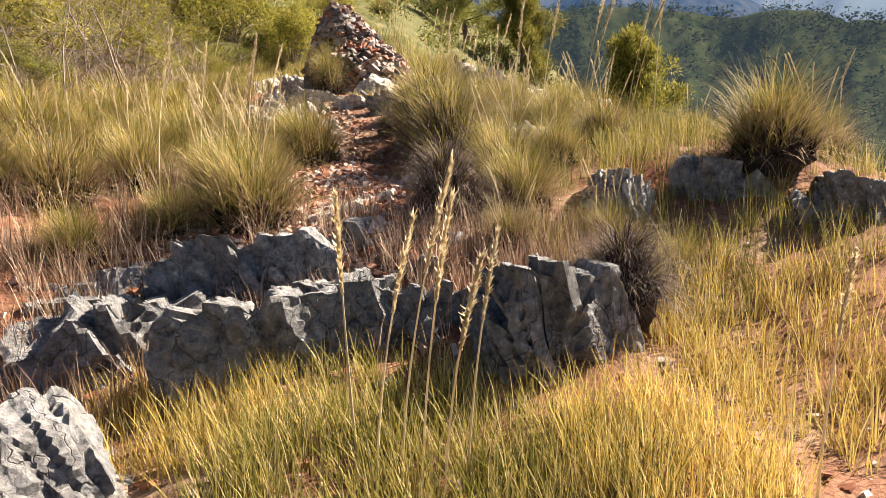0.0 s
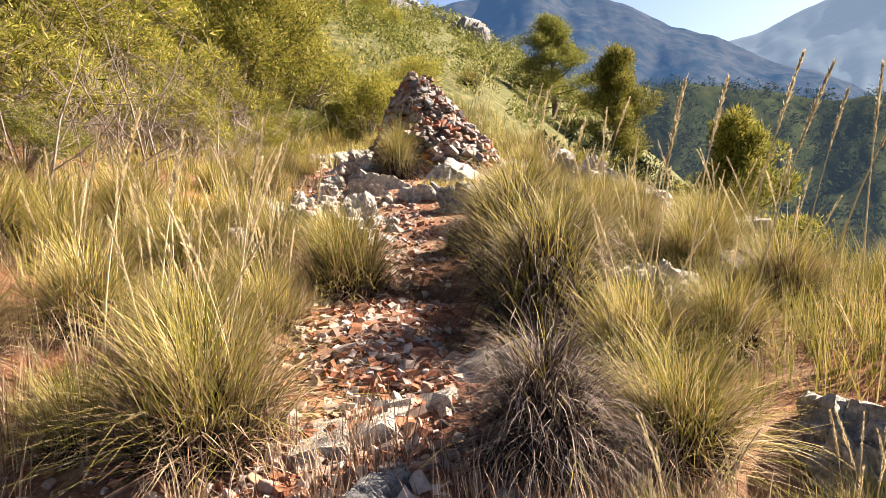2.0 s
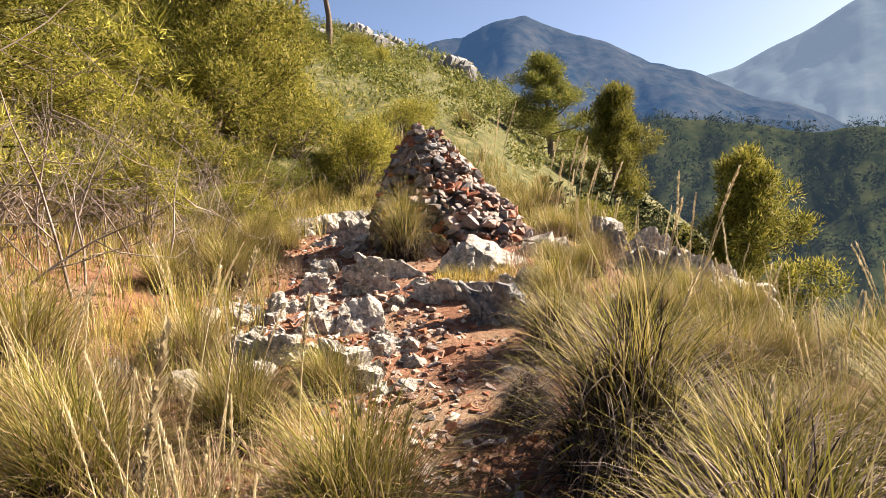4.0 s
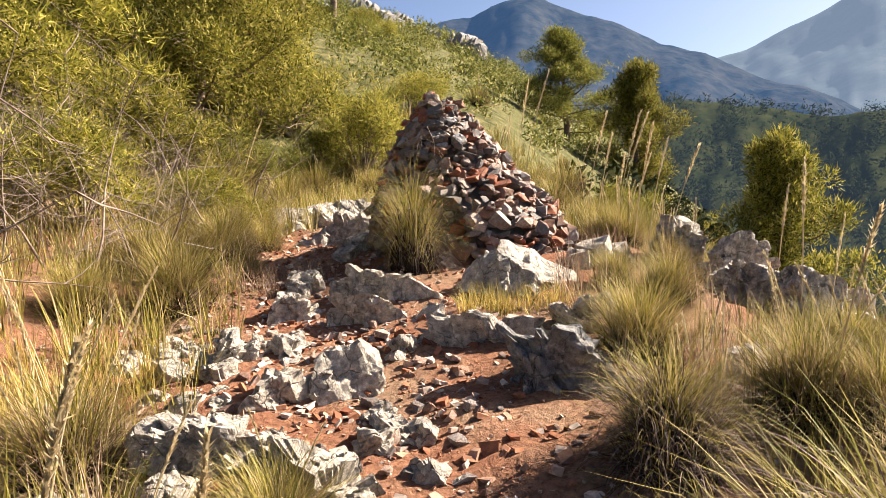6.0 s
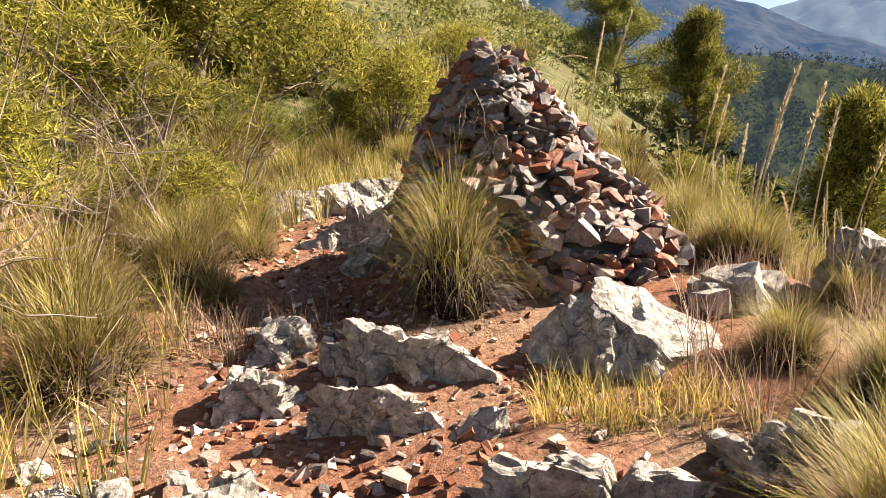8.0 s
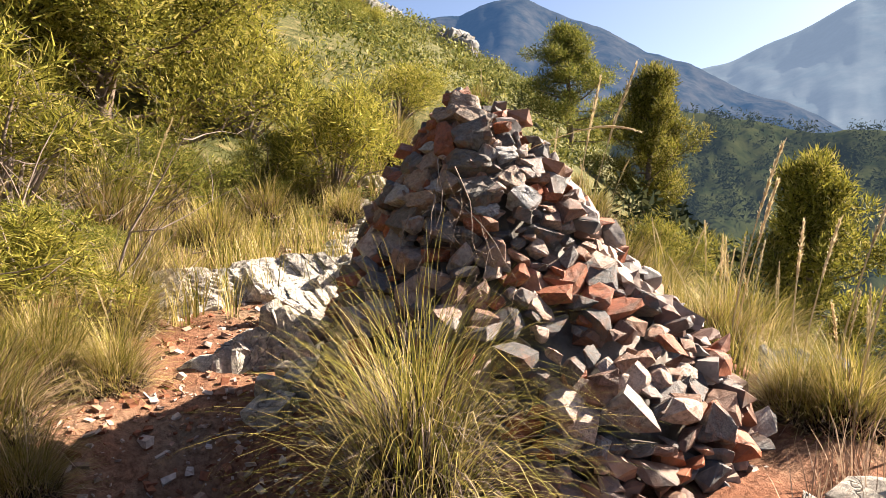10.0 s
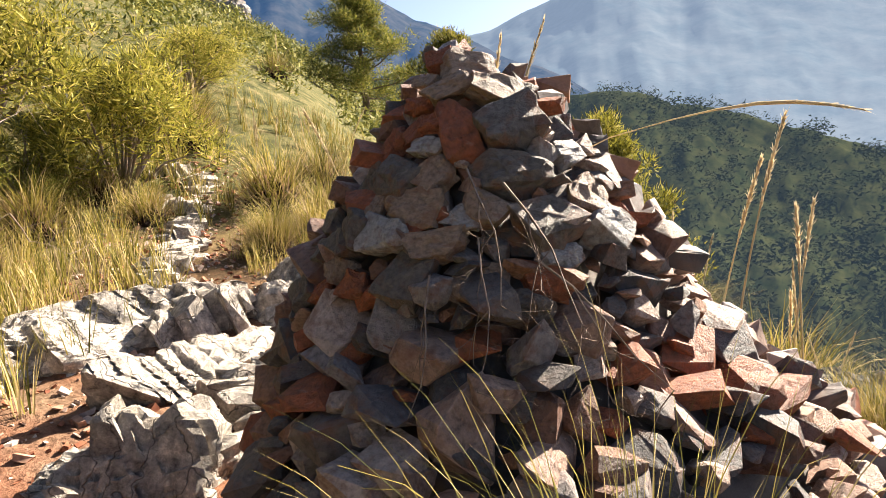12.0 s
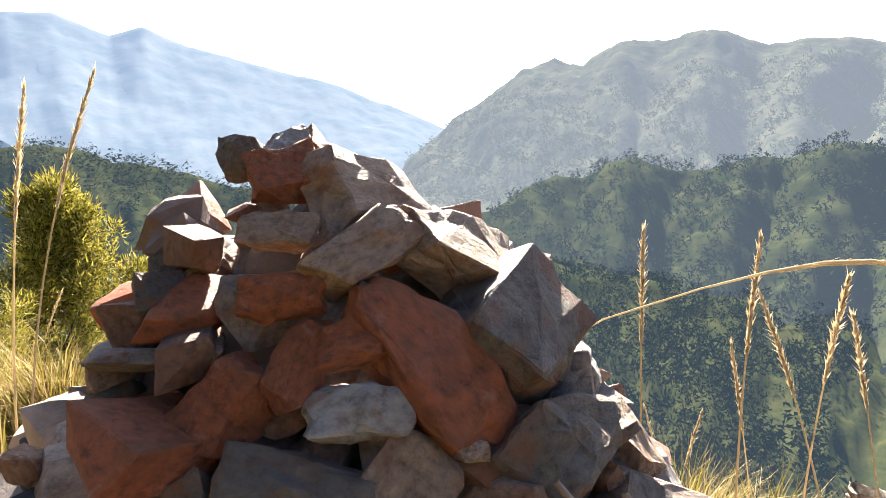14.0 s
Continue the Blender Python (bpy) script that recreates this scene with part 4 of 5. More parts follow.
# ---- trees and bushes ----
def clumps(rnd, centres, n, size, spike, width, up=0.3):
    """Tufts of small pointed leaves round the centres."""
    verts, faces = [], []
    for c in centres:
        for _ in range(n):
            d = Vector((rnd.gauss(0, 1), rnd.gauss(0, 1), rnd.gauss(0, 1))).normalized()
            p = c + d * size * rnd.random() ** 0.5
            q = (d + Vector((rnd.gauss(0, 0.5), rnd.gauss(0, 0.5), up + rnd.gauss(0, 0.4)))).normalized()
            s = q.cross(Vector((rnd.gauss(0, 1), rnd.gauss(0, 1), rnd.gauss(0, 1)))).normalized() * width
            k = len(verts)
            L = spike * rnd.uniform(0.6, 1.3)
            verts += [p - s, p + s, p + q * L]
            faces.append((k, k + 1, k + 2))
    return verts, faces


def pine(seed, h, r, low, material, tufts=620, n=58):
    """A young Aleppo pine: trunk, limbs, and a crown of needle tufts with gaps."""
    rnd = random.Random(seed)
    base = new("pine_tree")
    tv, tf = [], []
    top = Vector((rnd.uniform(-0.05, 0.05) * h, rnd.uniform(-0.05, 0.05) * h, h * 0.94))
    pts = [Vector((0, 0, -0.4)).lerp(top, i / 8) + Vector((rnd.gauss(0, 0.012), rnd.gauss(0, 0.012), 0)) * h for i in range(9)]
    tube(tv, tf, pts, [0.032 * h * (1 - 0.105 * i) for i in range(9)], 7)
    put("trunk", mesh_from("trunk", tv, tf, BARK, True), Matrix(), base)
    lv, lf, cs = [], [], []
    for i in range(34):
        t = low + (1 - low) * (i / 34) ** 0.9
        a = i * 2.4 + rnd.uniform(-0.4, 0.4)
        reach = r * (1.0 - 0.86 * ((t - low) / (1 - low)) ** 1.45) * rnd.uniform(0.6, 1.3)
        p0 = Vector((0, 0, -0.4)).lerp(top, t)
        p1 = p0 + Vector((math.cos(a) * reach, math.sin(a) * reach, reach * rnd.uniform(0.12, 0.55)))
        mid = p0.lerp(p1, 0.5) + Vector((0, 0, -0.07 * reach))
        tube(lv, lf, [p0, mid, p1], [0.010 * h * (1 - t * 0.5), 0.006 * h * (1 - t * 0.5), 0.002 * h], 4)
        for _ in range(tufts // 34):
            f = rnd.uniform(0.35, 1.05)
            cs.append(p0.lerp(p1, f) + Vector((rnd.gauss(0, 0.08), rnd.gauss(0, 0.08), rnd.gauss(0.04, 0.06))) * r * 0.9)
    put("branching", mesh_from("branching", lv, lf, BARK, True), Matrix(), base)
    fine = min(r, 1.15)
    v, f = clumps(rnd, cs, n, 0.15 * r, 0.095 * fine, 0.0125 * fine, 0.5)
    put("crown", mesh_from("crown", v, f, material), Matrix(), base)
    return base


def shrub(seed, material, n=50, tufts=200):
    """A rounded bush about two units wide and 1.5 high, open below."""
    rnd = random.Random(seed)
    base = new("shrub")
    sv, sf, cs = [], [], []
    for i in range(22):
        a, e = rnd.uniform(0, 6.283), rnd.uniform(0.15, 1.45)
        L = rnd.uniform(0.7, 1.12)
        d = Vector((math.cos(a) * math.cos(e), math.sin(a) * math.cos(e), 1.15 * math.sin(e) + 0.15))
        p1 = d * L
        mid = d * L * 0.5 + Vector((rnd.gauss(0, 0.06), rnd.gauss(0, 0.06), 0.1))
        tube(sv, sf, [Vector((0, 0, -0.05)), mid, p1], [0.022, 0.013, 0.004], 4)
        for _ in range(tufts // 22):
            f = rnd.uniform(0.45, 1.05)
            cs.append(mid.lerp(p1, f) + Vector((rnd.gauss(0, 0.14), rnd.gauss(0, 0.14), rnd.gauss(0, 0.12))))
    put("branching", mesh_from("branching", sv, sf, DEADWOOD, True), Matrix(), base)
    v, f = clumps(rnd, [Vector((c.x, c.y, max(c.z, 0.06))) for c in cs], n, 0.13, 0.11, 0.0062, 0.5)
    put("foliage", mesh_from("foliage", v, f, material), Matrix(), base)
    return base


def stand(ob, x, y, sx, sz, turn=0, first=False, dz=0.0):
    m = pose(x, y, H(x, y) + dz, 0, 0, turn) @ Matrix.Diagonal((sx, sx, sz, 1))
    if first:
        ob.matrix_basis = m
        return ob
    return copy_thing(ob, m)


pine_a = tagged(pine(21, 4.4, 1.75, 0.16, NEEDLE), "young green pine standing on the ridge", "tree")
pine_b = tagged(pine(22, 3.6, 1.55, 0.12, SHRUB), "yellow-green young pine on the slope", "tree")
stand(pine_a, 1.7, 41.5, 1.45, (11.3 - H(1.7, 41.5)) / 4.4, 0, True)
stand(pine_b, 4.4, 38.2, 1.45, (8.7 - H(4.4, 38.2)) / 3.6, 30, True)
stand(pine_b, 9.9, 34.9, 1.3, (4.9 - H(9.9, 34.9)) / (8.7 - H(4.4, 38.2)), 200)["label"] = "yellow-green pine below the ridge"
big = tagged(pine(23, 5.2, 2.6, 0.10, SHRUB, 1100, 60), "spreading yellow-green pine with low branches", "tree")
stand(big, -7.3, 19.0, 1.0, 1.0, 0, True)
stand(big, -10.2, 22.5, 1.1, 1.05, 120)
stand(big, -8.2, 13.2, 0.85, 0.62, 250)
tall = tagged(pine(24, 7.5, 2.2, 0.55, NEEDLE, 330, 46), "tall pine with a bare trunk on the hillside", "tree")
stand(tall, -10.8, 43.0, 1.0, 1.0, 0, True)
stand(tall, -13.0, 45.0, 1.0, 0.9, 70)

bush_a = tagged(shrub(31, SHRUB), "rounded yellow-green shrub on the hillside", "shrub", "shrubs of the hillside")
bush_b = tagged(shrub(32, NEEDLE, 44), "olive-green shrub with grey stems", "shrub", "shrubs of the hillside")
stand(bush_a, -4.4, 21.0, 1.45, 1.4, 0, True)
stand(bush_b, -5.4, 20.2, 0.9, 0.8, 50, True)
for x, y, s, h, k in [(-4.7, 13.6, 0.6, 0.4, 0), (-5.3, 14.8, 0.75, 0.55, 1), (-6.3, 15.8, 1.0, 0.9, 0), (-5.2, 12.2, 0.7, 0.55, 0), (-6.2, 12.8, 1.0, 0.9, 1), (-7.4, 15.0, 1.2, 1.1, 0), (-6.0, 10.6, 0.9, 0.75, 0), (-7.4, 11.2, 1.2, 1.2, 1), (-5.2, 8.6, 0.75, 0.6, 1), (-6.4, 8.8, 1.1, 1.0, 0), (-8.6, 9.5, 1.4, 1.5, 0), (-5.0, 6.6, 0.7, 0.55, 0), (-6.3, 6.6, 1.1, 0.9, 1), (-8.0, 7.0, 1.4, 1.4, 0), (-5.2, 4.6, 0.8, 0.6, 1), (-7.0, 4.6, 1.2, 1.1, 0), (-6.0, 17.8, 1.1, 1.0, 1), (-6.4, 22.5, 1.3, 1.3, 0), (-8.8, 16.8, 1.5, 1.6, 0), (-4.9, 23.5, 1.0, 0.9, 1), (-3.9, 25.5, 0.9, 0.7, 0), (1.4, 22.5, 0.8, 0.7, 0), (2.0, 17.8, 0.8, 0.5, 0), (1.3, 18.6, 0.6, 0.5, 0), (3.6, 17.2, 0.7, 0.5, 0)]:
    stand((bush_a, bush_b)[k], x, y, s, h, x * 77 % 360)
hill = random.Random(5)
for _ in range(40):
    a, d = radians(hill.uniform(2, 62)), hill.uniform(12, 48)
    x, y = -2 - math.sin(a) * d, 11 + math.cos(a) * d
    s = hill.uniform(0.6, 1.4)
    stand((bush_a, bush_b, bush_b)[hill.randrange(3)], x, y, s, s * hill.uniform(0.7, 1.0), hill.uniform(0, 360))


def dead_branch(seed, L):
    """A fallen grey branch with side twigs."""
    rnd = random.Random(seed)
    stem, sides = ([], []), []

    def grow(p, d, length, r, depth, into):
        pts = [p.copy()]
        for _ in range(4):
            d = (d + Vector((rnd.gauss(0, 0.22), rnd.gauss(0, 0.22), rnd.gauss(0, 0.16)))).normalized()
            p = p + d * length / 4
            pts.append(p.copy())
            if depth and rnd.random() < 0.85:
                if depth == 3:
                    sides.append(([], []))
                grow(p, (d + Vector((rnd.gauss(0, 0.8), rnd.gauss(0, 0.8), rnd.gauss(0.1, 0.5)))).normalized(), length * 0.55, r * 0.5, depth - 1, sides[-1] if depth == 3 else into)
        tube(into[0], into[1], pts, [r * (1 - 0.2 * i) for i in range(5)], 4)
    grow(Vector((0, 0, 0.05)), Vector((1, 0, 0.25)).normalized(), L, 0.010, 3, stem)
    base = put("dead_branch", mesh_from("dead_branch", stem[0], stem[1], DEADWOOD, True), Matrix())
    for v, f in sides:
        put("side_branch", mesh_from("side_branch", v, f, DEADWOOD, True), Matrix(), base)["kind"] = "stuff"
    return tagged(base, "tangled grey dead branch lying in the scrub", "branch", "dead branches in the scrub")


twig_a, twig_b = dead_branch(41, 1.3), dead_branch(42, 1.0)
twig_a.matrix_basis = pose(-4.6, 9.4, H(-4.6, 9.4) + 0.1, 0, -15, 160)
twig_b.matrix_basis = pose(-4.3, 7.6, H(-4.3, 7.6) + 0.1, 0, -10, 200)
for x, y, z, s, turn, k in [(-5.6, 9.8, 0.5, 1.3, 190, 0), (-5.2, 11.2, 0.35, 1.1, 150, 1), (-4.4, 6.2, 0.2, 1.0, 120, 0), (-4.6, 5.2, 0.2, 1.0, 250, 1), (-6.6, 13.9, 0.8, 1.4, 170, 0), (-7.0, 16.6, 1.2, 1.5, 200, 1), (-5.8, 7.6, 0.5, 1.4, 30, 0), (-4.9, 8.0, 0.1, 1.0, 300, 1), (-6.2, 18.4, 1.5, 1.4, 140, 0), (-3.9, 9.0, 0.1, 0.8, 220, 1)]:
    copy_thing((twig_a, twig_b)[k], pose(x, y, H(x, y) + z * 0.4, 0, -12, turn) @ Matrix.Diagonal((s, s, s, 1)))
brush = random.Random(61)
for _ in range(150):
    x, y = brush.uniform(-7.2, -3.9), brush.uniform(4.0, 16)
    s = brush.uniform(0.7, 1.5)
    copy_thing(brush.choice((twig_a, twig_b)), pose(x, y, H(x, y), brush.uniform(-20, 20), brush.uniform(-70, -25), brush.uniform(0, 360)) @ Matrix.Diagonal((s, s, s, 1)))["label"] = "bare grey-brown dead brushwood on the slope"
for a, d, s, rx, ry, turn in [(246, 0.36, 0.36, 20, 62, -70), (256, 0.40, 0.40, -10, 58, -60), (251, 0.52, 0.36, 10, 66, -95), (262, 0.58, 0.42, -25, 50, -40), (240, 0.60, 0.34, 15, 70, -110)]:
    copy_thing(twig_b, Matrix.Translation(cairn_spot(a, d, -0.045)) @ pose(0, 0, 0, rx, ry, turn) @ Matrix.Diagonal((s, s, s, 1)))["label"] = "thin dry twig caught between the cairn's stones"


def woodland(name, label, places, material, seed, leaves=46):
    """Far bushes and trees that nobody could count."""
    rnd = random.Random(seed)
    verts, faces = [], []
    for p, r in places:
        for _ in range(leaves):
            d = Vector((rnd.gauss(0, 1), rnd.gauss(0, 1), rnd.gauss(0, 0.8))).normalized()
            c = Vector(p) + Vector((d.x * r, d.y * r, 0.7 * r + d.z * r * 0.9)) * rnd.uniform(0.55, 1.0)
            u = Vector((rnd.gauss(0, 1), rnd.gauss(0, 1), rnd.gauss(0, 1))).normalized()
            w = u.orthogonal().normalized()
            s = r * rnd.uniform(0.10, 0.24) * (40 / leaves) ** 0.5
            k = len(verts)
            verts += [c - u * s * 1.4, c + w * s, c + u * s * 1.4]
            faces.append((k, k + 1, k + 2))
    return tagged(new(name, mesh_from(name, verts, faces, material)), label, "woods", kind="stuff")


def picks(ob, n, seed, r0, r1, keep):
    rnd = random.Random(seed)
    vs = [v.co for v in ob.data.vertices if keep(v.co)]
    return [(rnd.choice(vs) + Vector((rnd.uniform(-2, 2), rnd.uniform(-2, 2), -0.2)), rnd.uniform(r0, r1)) for _ in range(n)]


# Far leaves emit a haze of their own, like the slope behind.
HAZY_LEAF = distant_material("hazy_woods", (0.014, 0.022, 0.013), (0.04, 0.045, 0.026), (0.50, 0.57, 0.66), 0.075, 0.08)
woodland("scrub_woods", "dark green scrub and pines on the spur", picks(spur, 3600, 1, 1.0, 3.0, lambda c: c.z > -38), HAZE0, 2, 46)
woodland("hazy_valley_woods", "dark green woods of the near valley side", picks(valley_spur, 2600, 6, 1.6, 4.2, lambda c: c.z > -60 and c.x > 0), HAZE4, 7, 34)
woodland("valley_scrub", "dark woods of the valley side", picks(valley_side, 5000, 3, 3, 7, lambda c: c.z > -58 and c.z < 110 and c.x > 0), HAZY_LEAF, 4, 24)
rnd_hill = random.Random(8)
spots = []
for _ in range(1500):
    a, d = radians(rnd_hill.uniform(-9, 50)), rnd_hill.uniform(17, 125)
    x, y = -2 - math.sin(a) * d, 11 + math.cos(a) * d
    spots.append(((x, y, H(x, y) - 0.1), rnd_hill.uniform(0.35, 0.5 + 0.011 * d)))
woodland("hill_scrub", "olive-green scrub of the hillside", spots, NEEDLE, 9, 115)
spots = []
for _ in range(900):
    a, d = radians(rnd_hill.uniform(-100, -12)), rnd_hill.uniform(14, 60)
    x, y = -2 - math.sin(a) * d, 11 + math.cos(a) * d
    spots.append(((x, y, H(x, y) - 0.1), rnd_hill.uniform(0.4, 1.3)))
woodland("slope_scrub", "dark green scrub falling to the valley", spots, DARKLEAF, 10, 80)


# ---- rocks of the ridge ----
GREY = "grey bedded limestone rock bedded in the slope"
PALE = "pale cracked limestone slab beside the stony path"
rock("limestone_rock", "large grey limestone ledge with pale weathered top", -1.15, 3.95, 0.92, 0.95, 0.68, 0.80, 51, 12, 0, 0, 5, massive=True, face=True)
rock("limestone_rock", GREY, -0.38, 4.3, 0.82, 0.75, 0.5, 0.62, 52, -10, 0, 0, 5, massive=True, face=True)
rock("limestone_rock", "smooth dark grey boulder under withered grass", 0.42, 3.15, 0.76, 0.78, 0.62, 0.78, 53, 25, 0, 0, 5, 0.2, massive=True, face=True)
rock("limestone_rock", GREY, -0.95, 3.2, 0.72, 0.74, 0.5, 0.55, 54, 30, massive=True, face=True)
rock("limestone_rock", PALE, 1.25, 4.8, 1.0, 0.42, 0.36, 0.6, 55, 40, massive=True, face=True, material=WARMSTONE)
rock("limestone_rock", "grey jagged limestone rock below a tussock", 1.95, 5.05, 1.0, 0.72, 0.5, 0.75, 56, -15, 0, 0, 5, massive=True, face=True)
rock("limestone_rock", GREY, -1.5, 2.25, 0.58, 0.34, 0.32, 0.45, 57, 70, massive=True)
rock("limestone_rock", GREY, 2.8, 4.7, 0.85, 0.75, 0.55, 0.65, 58, 10, massive=True, face=True)
rock("limestone_rock", GREY, -2.0, 3.8, 0.76, 0.6, 0.45, 0.5, 59, 100, massive=True, face=True)
rock("limestone_rock", GREY, -0.25, 3.45, 0.70, 0.66, 0.5, 0.55, 60, 5, massive=True, face=True)
rock("limestone_rock", PALE, -0.85, 4.65, 0.93, 0.30, 0.20, 0.2, 61, 5)
rock("limestone_rock", PALE, 1.55, 8.3, 1.5, 0.55, 0.4, 0.35, 62, 35)
rock("limestone_rock", PALE, 1.3, 7.0, 1.3, 0.5, 0.35, 0.4, 63, 15)
rock("limestone_rock", GREY, -1.75, 3.35, 0.72, 0.7, 0.5, 0.55, 161, 35, massive=True, face=True)
rock("limestone_rock", GREY, -0.65, 3.6, 0.70, 0.55, 0.42, 0.5, 162, -20, massive=True, face=True)
rock("limestone_rock", GREY, -0.05, 3.95, 0.78, 0.5, 0.4, 0.5, 163, 15, massive=True, face=True)
rock("limestone_rock", GREY, 0.85, 3.6, 0.66, 0.42, 0.4, 0.5, 164, 60, massive=True, face=True)
rock("limestone_rock", GREY, -2.65, 4.1, 0.90, 0.5, 0.4, 0.5, 165, 20, massive=True, face=True)
rock("limestone_rock", GREY, -0.25, 5.35, 1.08, 0.3, 0.16, 0.2, 166, 5)
rock("limestone_rock", GREY, -0.62, 4.95, 0.98, 0.34, 0.16, 0.2, 167, -5)
rock("limestone_rock", "pale boulder half hidden by dry grass", 0.68, 6.25, 1.48, 0.34, 0.28, 0.42, 168, 20, massive=True, material=WARMSTONE)
# stony path
rock("limestone_rock", "pale cracked limestone hump in the path", -2.3, 8.75, 1.66, 0.42, 0.34, 0.32, 64, 20, 10, massive=True, face=True, material=WARMSTONE)
rock("limestone_rock", PALE, -1.75, 8.5, 1.60, 0.44, 0.28, 0.3, 65, -30, 10, massive=True, face=True, material=WARMSTONE)
rock("limestone_rock", "pointed pale limestone rock in the path", -1.9, 9.52, 1.80, 0.25, 0.20, 0.27, 66, 30, 8, 0, 5, 0.08, massive=True, material=WARMSTONE)
rock("limestone_rock", PALE, -2.2, 9.35, 1.74, 0.3, 0.2, 0.24, 67, 60, massive=True, face=True, material=WARMSTONE)
for x, y, zt, s, k in [(-2.75, 9.85, 1.80, 0.24, 68), (-3.1, 9.95, 1.80, 0.22, 69), (-2.4, 9.95, 1.80, 0.18, 70), (-2.95, 9.6, 1.76, 0.17, 71), (-3.2, 8.35, 1.60, 0.28, 72), (-2.7, 8.3, 1.52, 0.2, 73), (-2.5, 9.25, 1.66, 0.14, 88), (-1.55, 9.05, 1.60, 0.16, 89), (-2.05, 8.15, 1.45, 0.22, 90), (-1.35, 8.3, 1.45, 0.16, 91)]:
    rock("limestone_rock", PALE, x, y, zt, s * 1.3, s, s * 0.85, k, k * 40, 12, massive=True, material=WARMSTONE)
rock("limestone_rock", PALE, -2.05, 10.62, 1.98, 0.52, 0.26, 0.36, 74, 5, massive=True, face=True, material=WARMSTONE)
rock("limestone_rock", PALE, -1.60, 10.55, 1.95, 0.16, 0.14, 0.28, 75, 5, 12, massive=True, material=WARMSTONE)
rock("limestone_rock", PALE, -2.05, 11.05, 2.10, 0.52, 0.26, 0.34, 76, -8, massive=True, face=True, material=WARMSTONE)
rock("limestone_rock", PALE, -2.62, 10.78, 1.94, 0.32, 0.22, 0.2, 77, 0, massive=True, material=WARMSTONE)
rock("limestone_rock", PALE, -2.7, 11.25, 2.05, 0.34, 0.24, 0.2, 92, 40, massive=True, material=WARMSTONE)
rock("limestone_rock", "broad pale limestone rock under the cairn", -1.02, 11.3, 2.24, 0.62, 0.5, 0.56, 78, 20, 18, 0, 5, 0.1, massive=True, material=WARMSTONE)
rock("limestone_rock", PALE, -1.12, 10.14, 1.88, 0.62, 0.28, 0.36, 79, 4, massive=True, face=True, material=WARMSTONE)
rock("limestone_rock", PALE, -0.55, 10.4, 1.97, 0.40, 0.3, 0.36, 80, 24, massive=True, face=True, material=WARMSTONE)
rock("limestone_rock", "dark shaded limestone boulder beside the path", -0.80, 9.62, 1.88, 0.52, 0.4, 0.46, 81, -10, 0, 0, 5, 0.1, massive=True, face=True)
for x, y, zt, sx, sy, sz, k, turn in [(0.45, 12.25, 2.36, 0.42, 0.34, 0.36, 82, -30), (0.85, 11.85, 2.24, 0.45, 0.36, 0.36, 182, 10), (0.7, 11.25, 2.06, 0.5, 0.36, 0.34, 83, -20), (1.15, 11.0, 1.96, 0.46, 0.4, 0.36, 183, 30), (1.35, 10.3, 1.80, 0.5, 0.42, 0.34, 84, -35), (0.9, 10.45, 1.84, 0.36, 0.3, 0.3, 184, 15)]:
    rock("limestone_rock", "grey-pink layered limestone outcrop above the valley", x, y, zt, sx, sy, sz, k, turn, 14, massive=True, face=True, material=WARMSTONE)
rock("limestone_rock", PALE, 0.25, 9.6, 1.74, 0.42, 0.3, 0.34, 85, -20, 10, massive=True, material=WARMSTONE)
rock("limestone_rock", GREY, -0.35, 12.0, 2.2, 0.3, 0.22, 0.24, 86, 10)
rock("limestone_rock", "dark grey limestone rock at the cairn's foot", 0.05, 13.5, 2.42, 0.34, 0.26, 0.34, 87, 10, massive=True)
for i in range(46):
    y = hill.uniform(8.1, 10.2)
    x = float(np.interp(y, PATH_Y, PATH_X)) + hill.uniform(-1.75, 0.15)
    s = hill.uniform(0.06, 0.15)
    rock("limestone_rock", "small pale limestone block in the stony path", x, y, H(x, y) + s * 0.75, s * 1.3, s, s, 400 + i, hill.uniform(0, 180), hill.uniform(-15, 15), massive=True, material=WARMSTONE)
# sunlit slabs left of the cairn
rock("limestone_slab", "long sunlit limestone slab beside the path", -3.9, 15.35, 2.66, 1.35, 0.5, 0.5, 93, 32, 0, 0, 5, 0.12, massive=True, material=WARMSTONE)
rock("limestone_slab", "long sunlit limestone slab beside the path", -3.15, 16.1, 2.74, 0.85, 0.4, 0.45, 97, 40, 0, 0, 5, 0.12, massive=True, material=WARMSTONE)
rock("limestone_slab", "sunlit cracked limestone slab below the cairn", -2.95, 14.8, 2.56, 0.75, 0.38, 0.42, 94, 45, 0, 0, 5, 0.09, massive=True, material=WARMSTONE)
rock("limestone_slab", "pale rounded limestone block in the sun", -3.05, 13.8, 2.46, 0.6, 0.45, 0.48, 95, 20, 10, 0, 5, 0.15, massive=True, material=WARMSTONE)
rock("limestone_slab", PALE, -2.75, 13.2, 2.25, 0.26, 0.2, 0.22, 96, 60)
rock("limestone_slab", PALE, -2.95, 15.6, 2.62, 0.4, 0.28, 0.22, 98, 10, 0, 0, 4, 0.07)
rock("limestone_slab", PALE, -2.5, 14.4, 2.40, 0.36, 0.3, 0.24, 99, 80, 0, 0, 4, 0.08)
for i in range(14):
    x, y = -3.2 - 0.04 * i + hill.uniform(-0.4, 0.4), 16.4 + i * 0.42
    rock("limestone_rock", PALE, x, y, H(x, y) + hill.uniform(0.05, 0.14), hill.uniform(0.2, 0.4), hill.uniform(0.14, 0.26), 0.2, 110 + i, hill.uniform(0, 180), 0, 0, 3, 0.06)
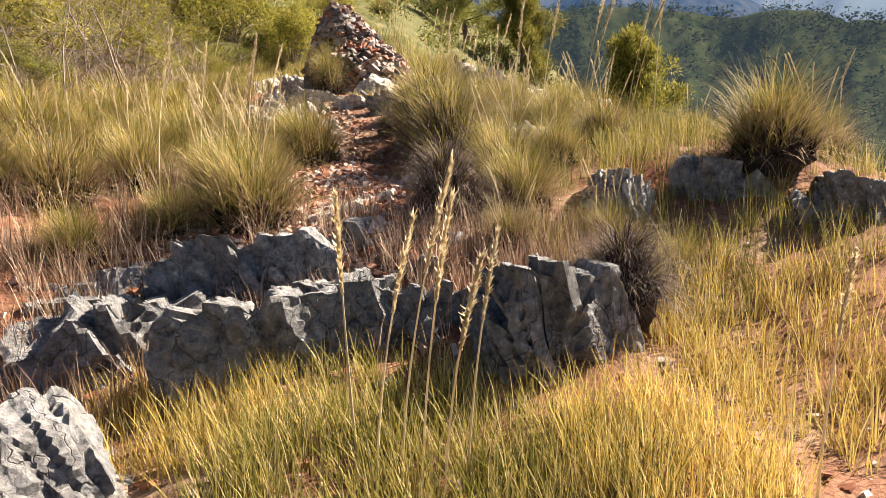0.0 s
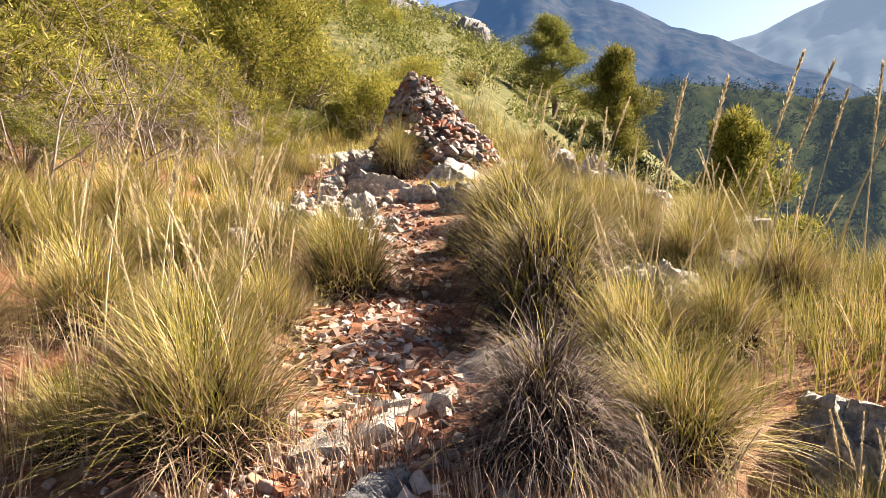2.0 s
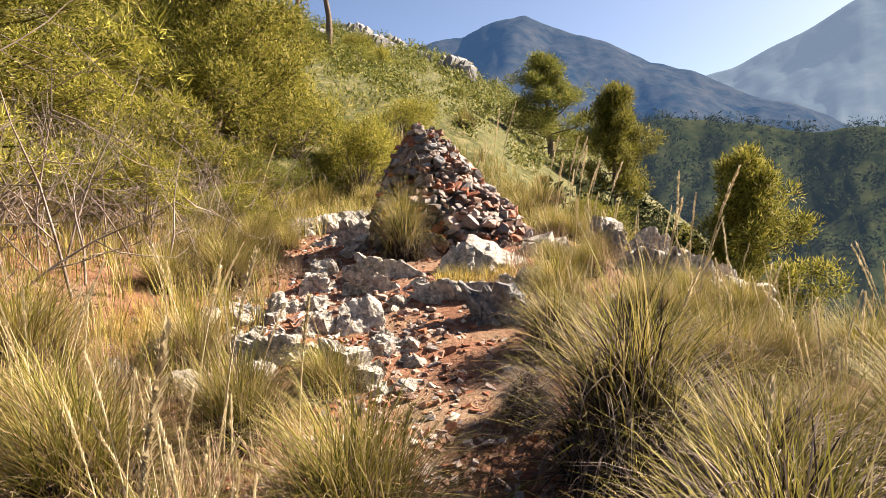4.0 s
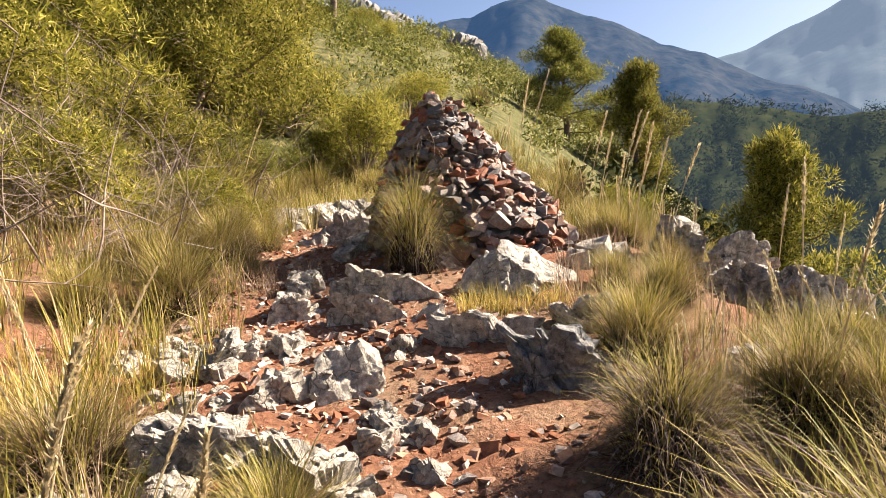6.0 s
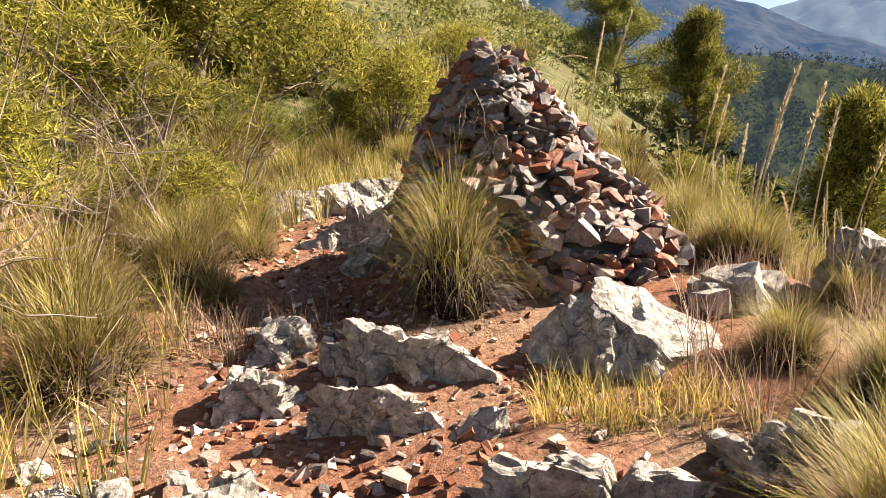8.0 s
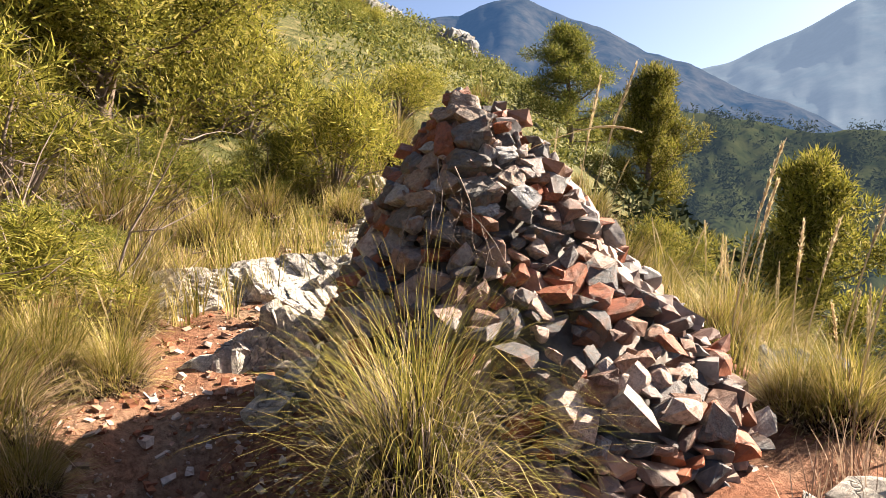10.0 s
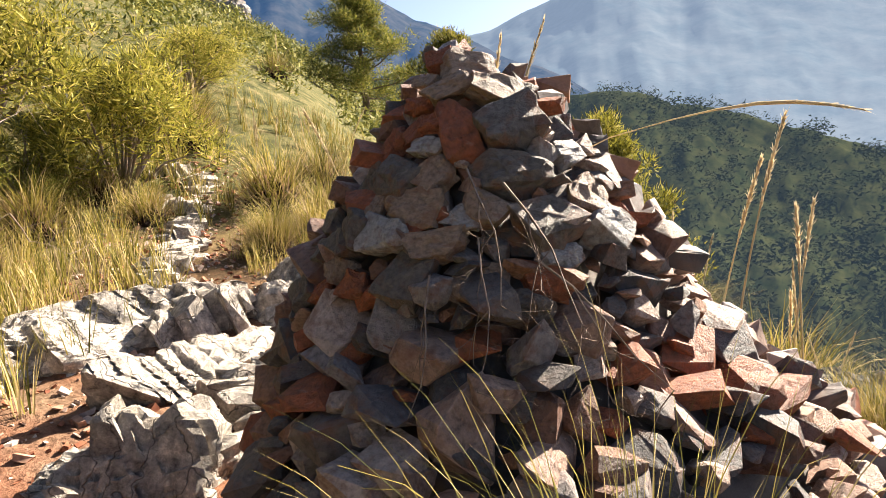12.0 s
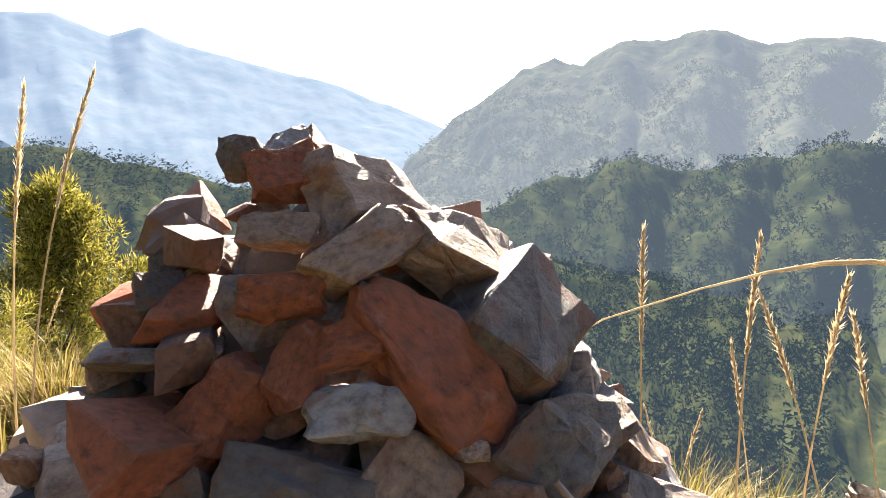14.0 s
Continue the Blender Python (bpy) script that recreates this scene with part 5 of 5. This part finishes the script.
for i in range(16):
    a, d = radians(hill.uniform(3, 16)), hill.uniform(60, 118)
    x, y = -2 - math.sin(a) * d, 11 + math.cos(a) * d
    s = hill.uniform(0.8, 2.2)
    tagged(rock("hillside_rock", "pale rock outcrop on the far hillside", x, y, H(x, y) + s * 0.9, s * 1.3, s, s, 140 + i, hill.uniform(0, 180), 0, 0, 3, 0.4, material=SHADE_LIMESTONE), group="rocks of the far hillside")

for i, (x, y, sx, sy, turn) in enumerate([(-2.2, 15.0, 0.55, 0.36, 30), (-2.35, 15.75, 0.5, 0.34, 70), (-1.75, 16.0, 0.6, 0.4, 15), (-2.3, 16.6, 0.55, 0.35, 120), (-1.45, 16.65, 0.42, 0.3, 50), (-1.85, 15.3, 0.35, 0.25, 100)]):
    rock("limestone_slab", "sunlit pale limestone slab behind the cairn", x, y, H(x, y) + 0.16 + 0.03 * (i % 3), sx, sy, 0.35, 460 + i, turn, 0, 0, 5, 0.1, massive=True, material=WARMSTONE)
# loose stones
stones_rnd = random.Random(19)
for i in range(150):
    y = stones_rnd.uniform(7.6, 11.4)
    x = float(np.interp(y, PATH_Y, PATH_X)) + stones_rnd.gauss(-0.35, 0.6)
    s = stones_rnd.uniform(0.04, 0.10)
    m = pose(x, y, H(x, y) + s * 0.15, stones_rnd.uniform(-20, 20), stones_rnd.uniform(-20, 20), stones_rnd.uniform(0, 360)) @ Matrix.Diagonal((s, s, s, 1))
    tagged(put("loose_stone", stones_rnd.choice(STONES), m), "small broken stone lying on reddish soil", "stone", "loose stones on the path")


def scree(name, label, spots, material, seed):
    """Splinters of rock lying about."""
    rnd = random.Random(seed)
    verts, faces = [], []
    for x, y, s in spots:
        z = H(x, y)
        k = len(verts)
        q = Euler((rnd.gauss(0, 0.4), rnd.gauss(0, 0.4), rnd.uniform(0, 6.3))).to_matrix()
        dims = Vector((rnd.uniform(0.5, 1), rnd.uniform(0.35, 0.7), rnd.uniform(0.12, 0.4))) * s
        for a in (-1, 1):
            for b in (-1, 1):
                for c in (-1, 1):
                    verts.append(q @ Vector((a * dims.x * rnd.uniform(0.4, 1), b * dims.y * rnd.uniform(0.4, 1), c * dims.z * rnd.uniform(0.6, 1))) + Vector((x, y, z + dims.z * 0.5)))
        faces += [tuple(k + i for i in t) for t in ((0, 1, 3, 2), (4, 6, 7, 5), (0, 4, 5, 1), (2, 3, 7, 6), (0, 2, 6, 4), (1, 5, 7, 3))]
    return tagged(new(name, mesh_from(name, verts, faces, material)), label, "gravel", kind="stuff")


def splinter_material():
    m, n, l, b = mat("splinters", 0.9, 0.2)
    g = n.new("ShaderNodeNewGeometry")
    r = ramp_node(n, l, g.outputs["Random Per Island"], [(0.0, (0.16, 0.055, 0.03)), (0.3, (0.28, 0.12, 0.065)), (0.55, (0.34, 0.22, 0.16)), (0.8, (0.48, 0.41, 0.36)), (1.0, (0.22, 0.14, 0.11))])
    c = noise_node(n, l, 40, 4, 0.6)
    vary = ramp_node(n, l, c.outputs[0], [(0.35, (0.7, 0.7, 0.7)), (0.65, (1.15, 1.15, 1.15))]).outputs[0]
    l.new(mix_node(n, l, "MULTIPLY", 1.0, r.outputs[0], vary), b.inputs["Base Color"])
    return m


SPLINTER = splinter_material()
sp = random.Random(23)
spots = []
for _ in range(7000):
    y = sp.uniform(3.8, 13.0)
    x = float(np.interp(y, PATH_Y, PATH_X)) + sp.gauss(-0.2, 0.75)
    spots.append((x, y, 0.012 + 0.045 * sp.random() ** 3))
for _ in range(5000):
    y = sp.uniform(12.6, 23)
    spots.append((-3.0 - (y - 14) * 0.08 + sp.gauss(0.1, 0.7), y, 0.012 + 0.05 * sp.random() ** 3))
for _ in range(2600):
    y = sp.uniform(3.9, 7.6)
    spots.append((float(np.interp(y, PATH_Y, PATH_X)) + sp.gauss(-0.1, 0.35), y, 0.02 + 0.05 * sp.random() ** 2))
for _ in range(1500):
    spots.append((sp.uniform(-2.5, 2.0), sp.uniform(1.2, 4.5), 0.012 + 0.05 * sp.random() ** 3))
scree("path_gravel", "rusty limestone splinters strewn along the path", spots, SPLINTER, 24)
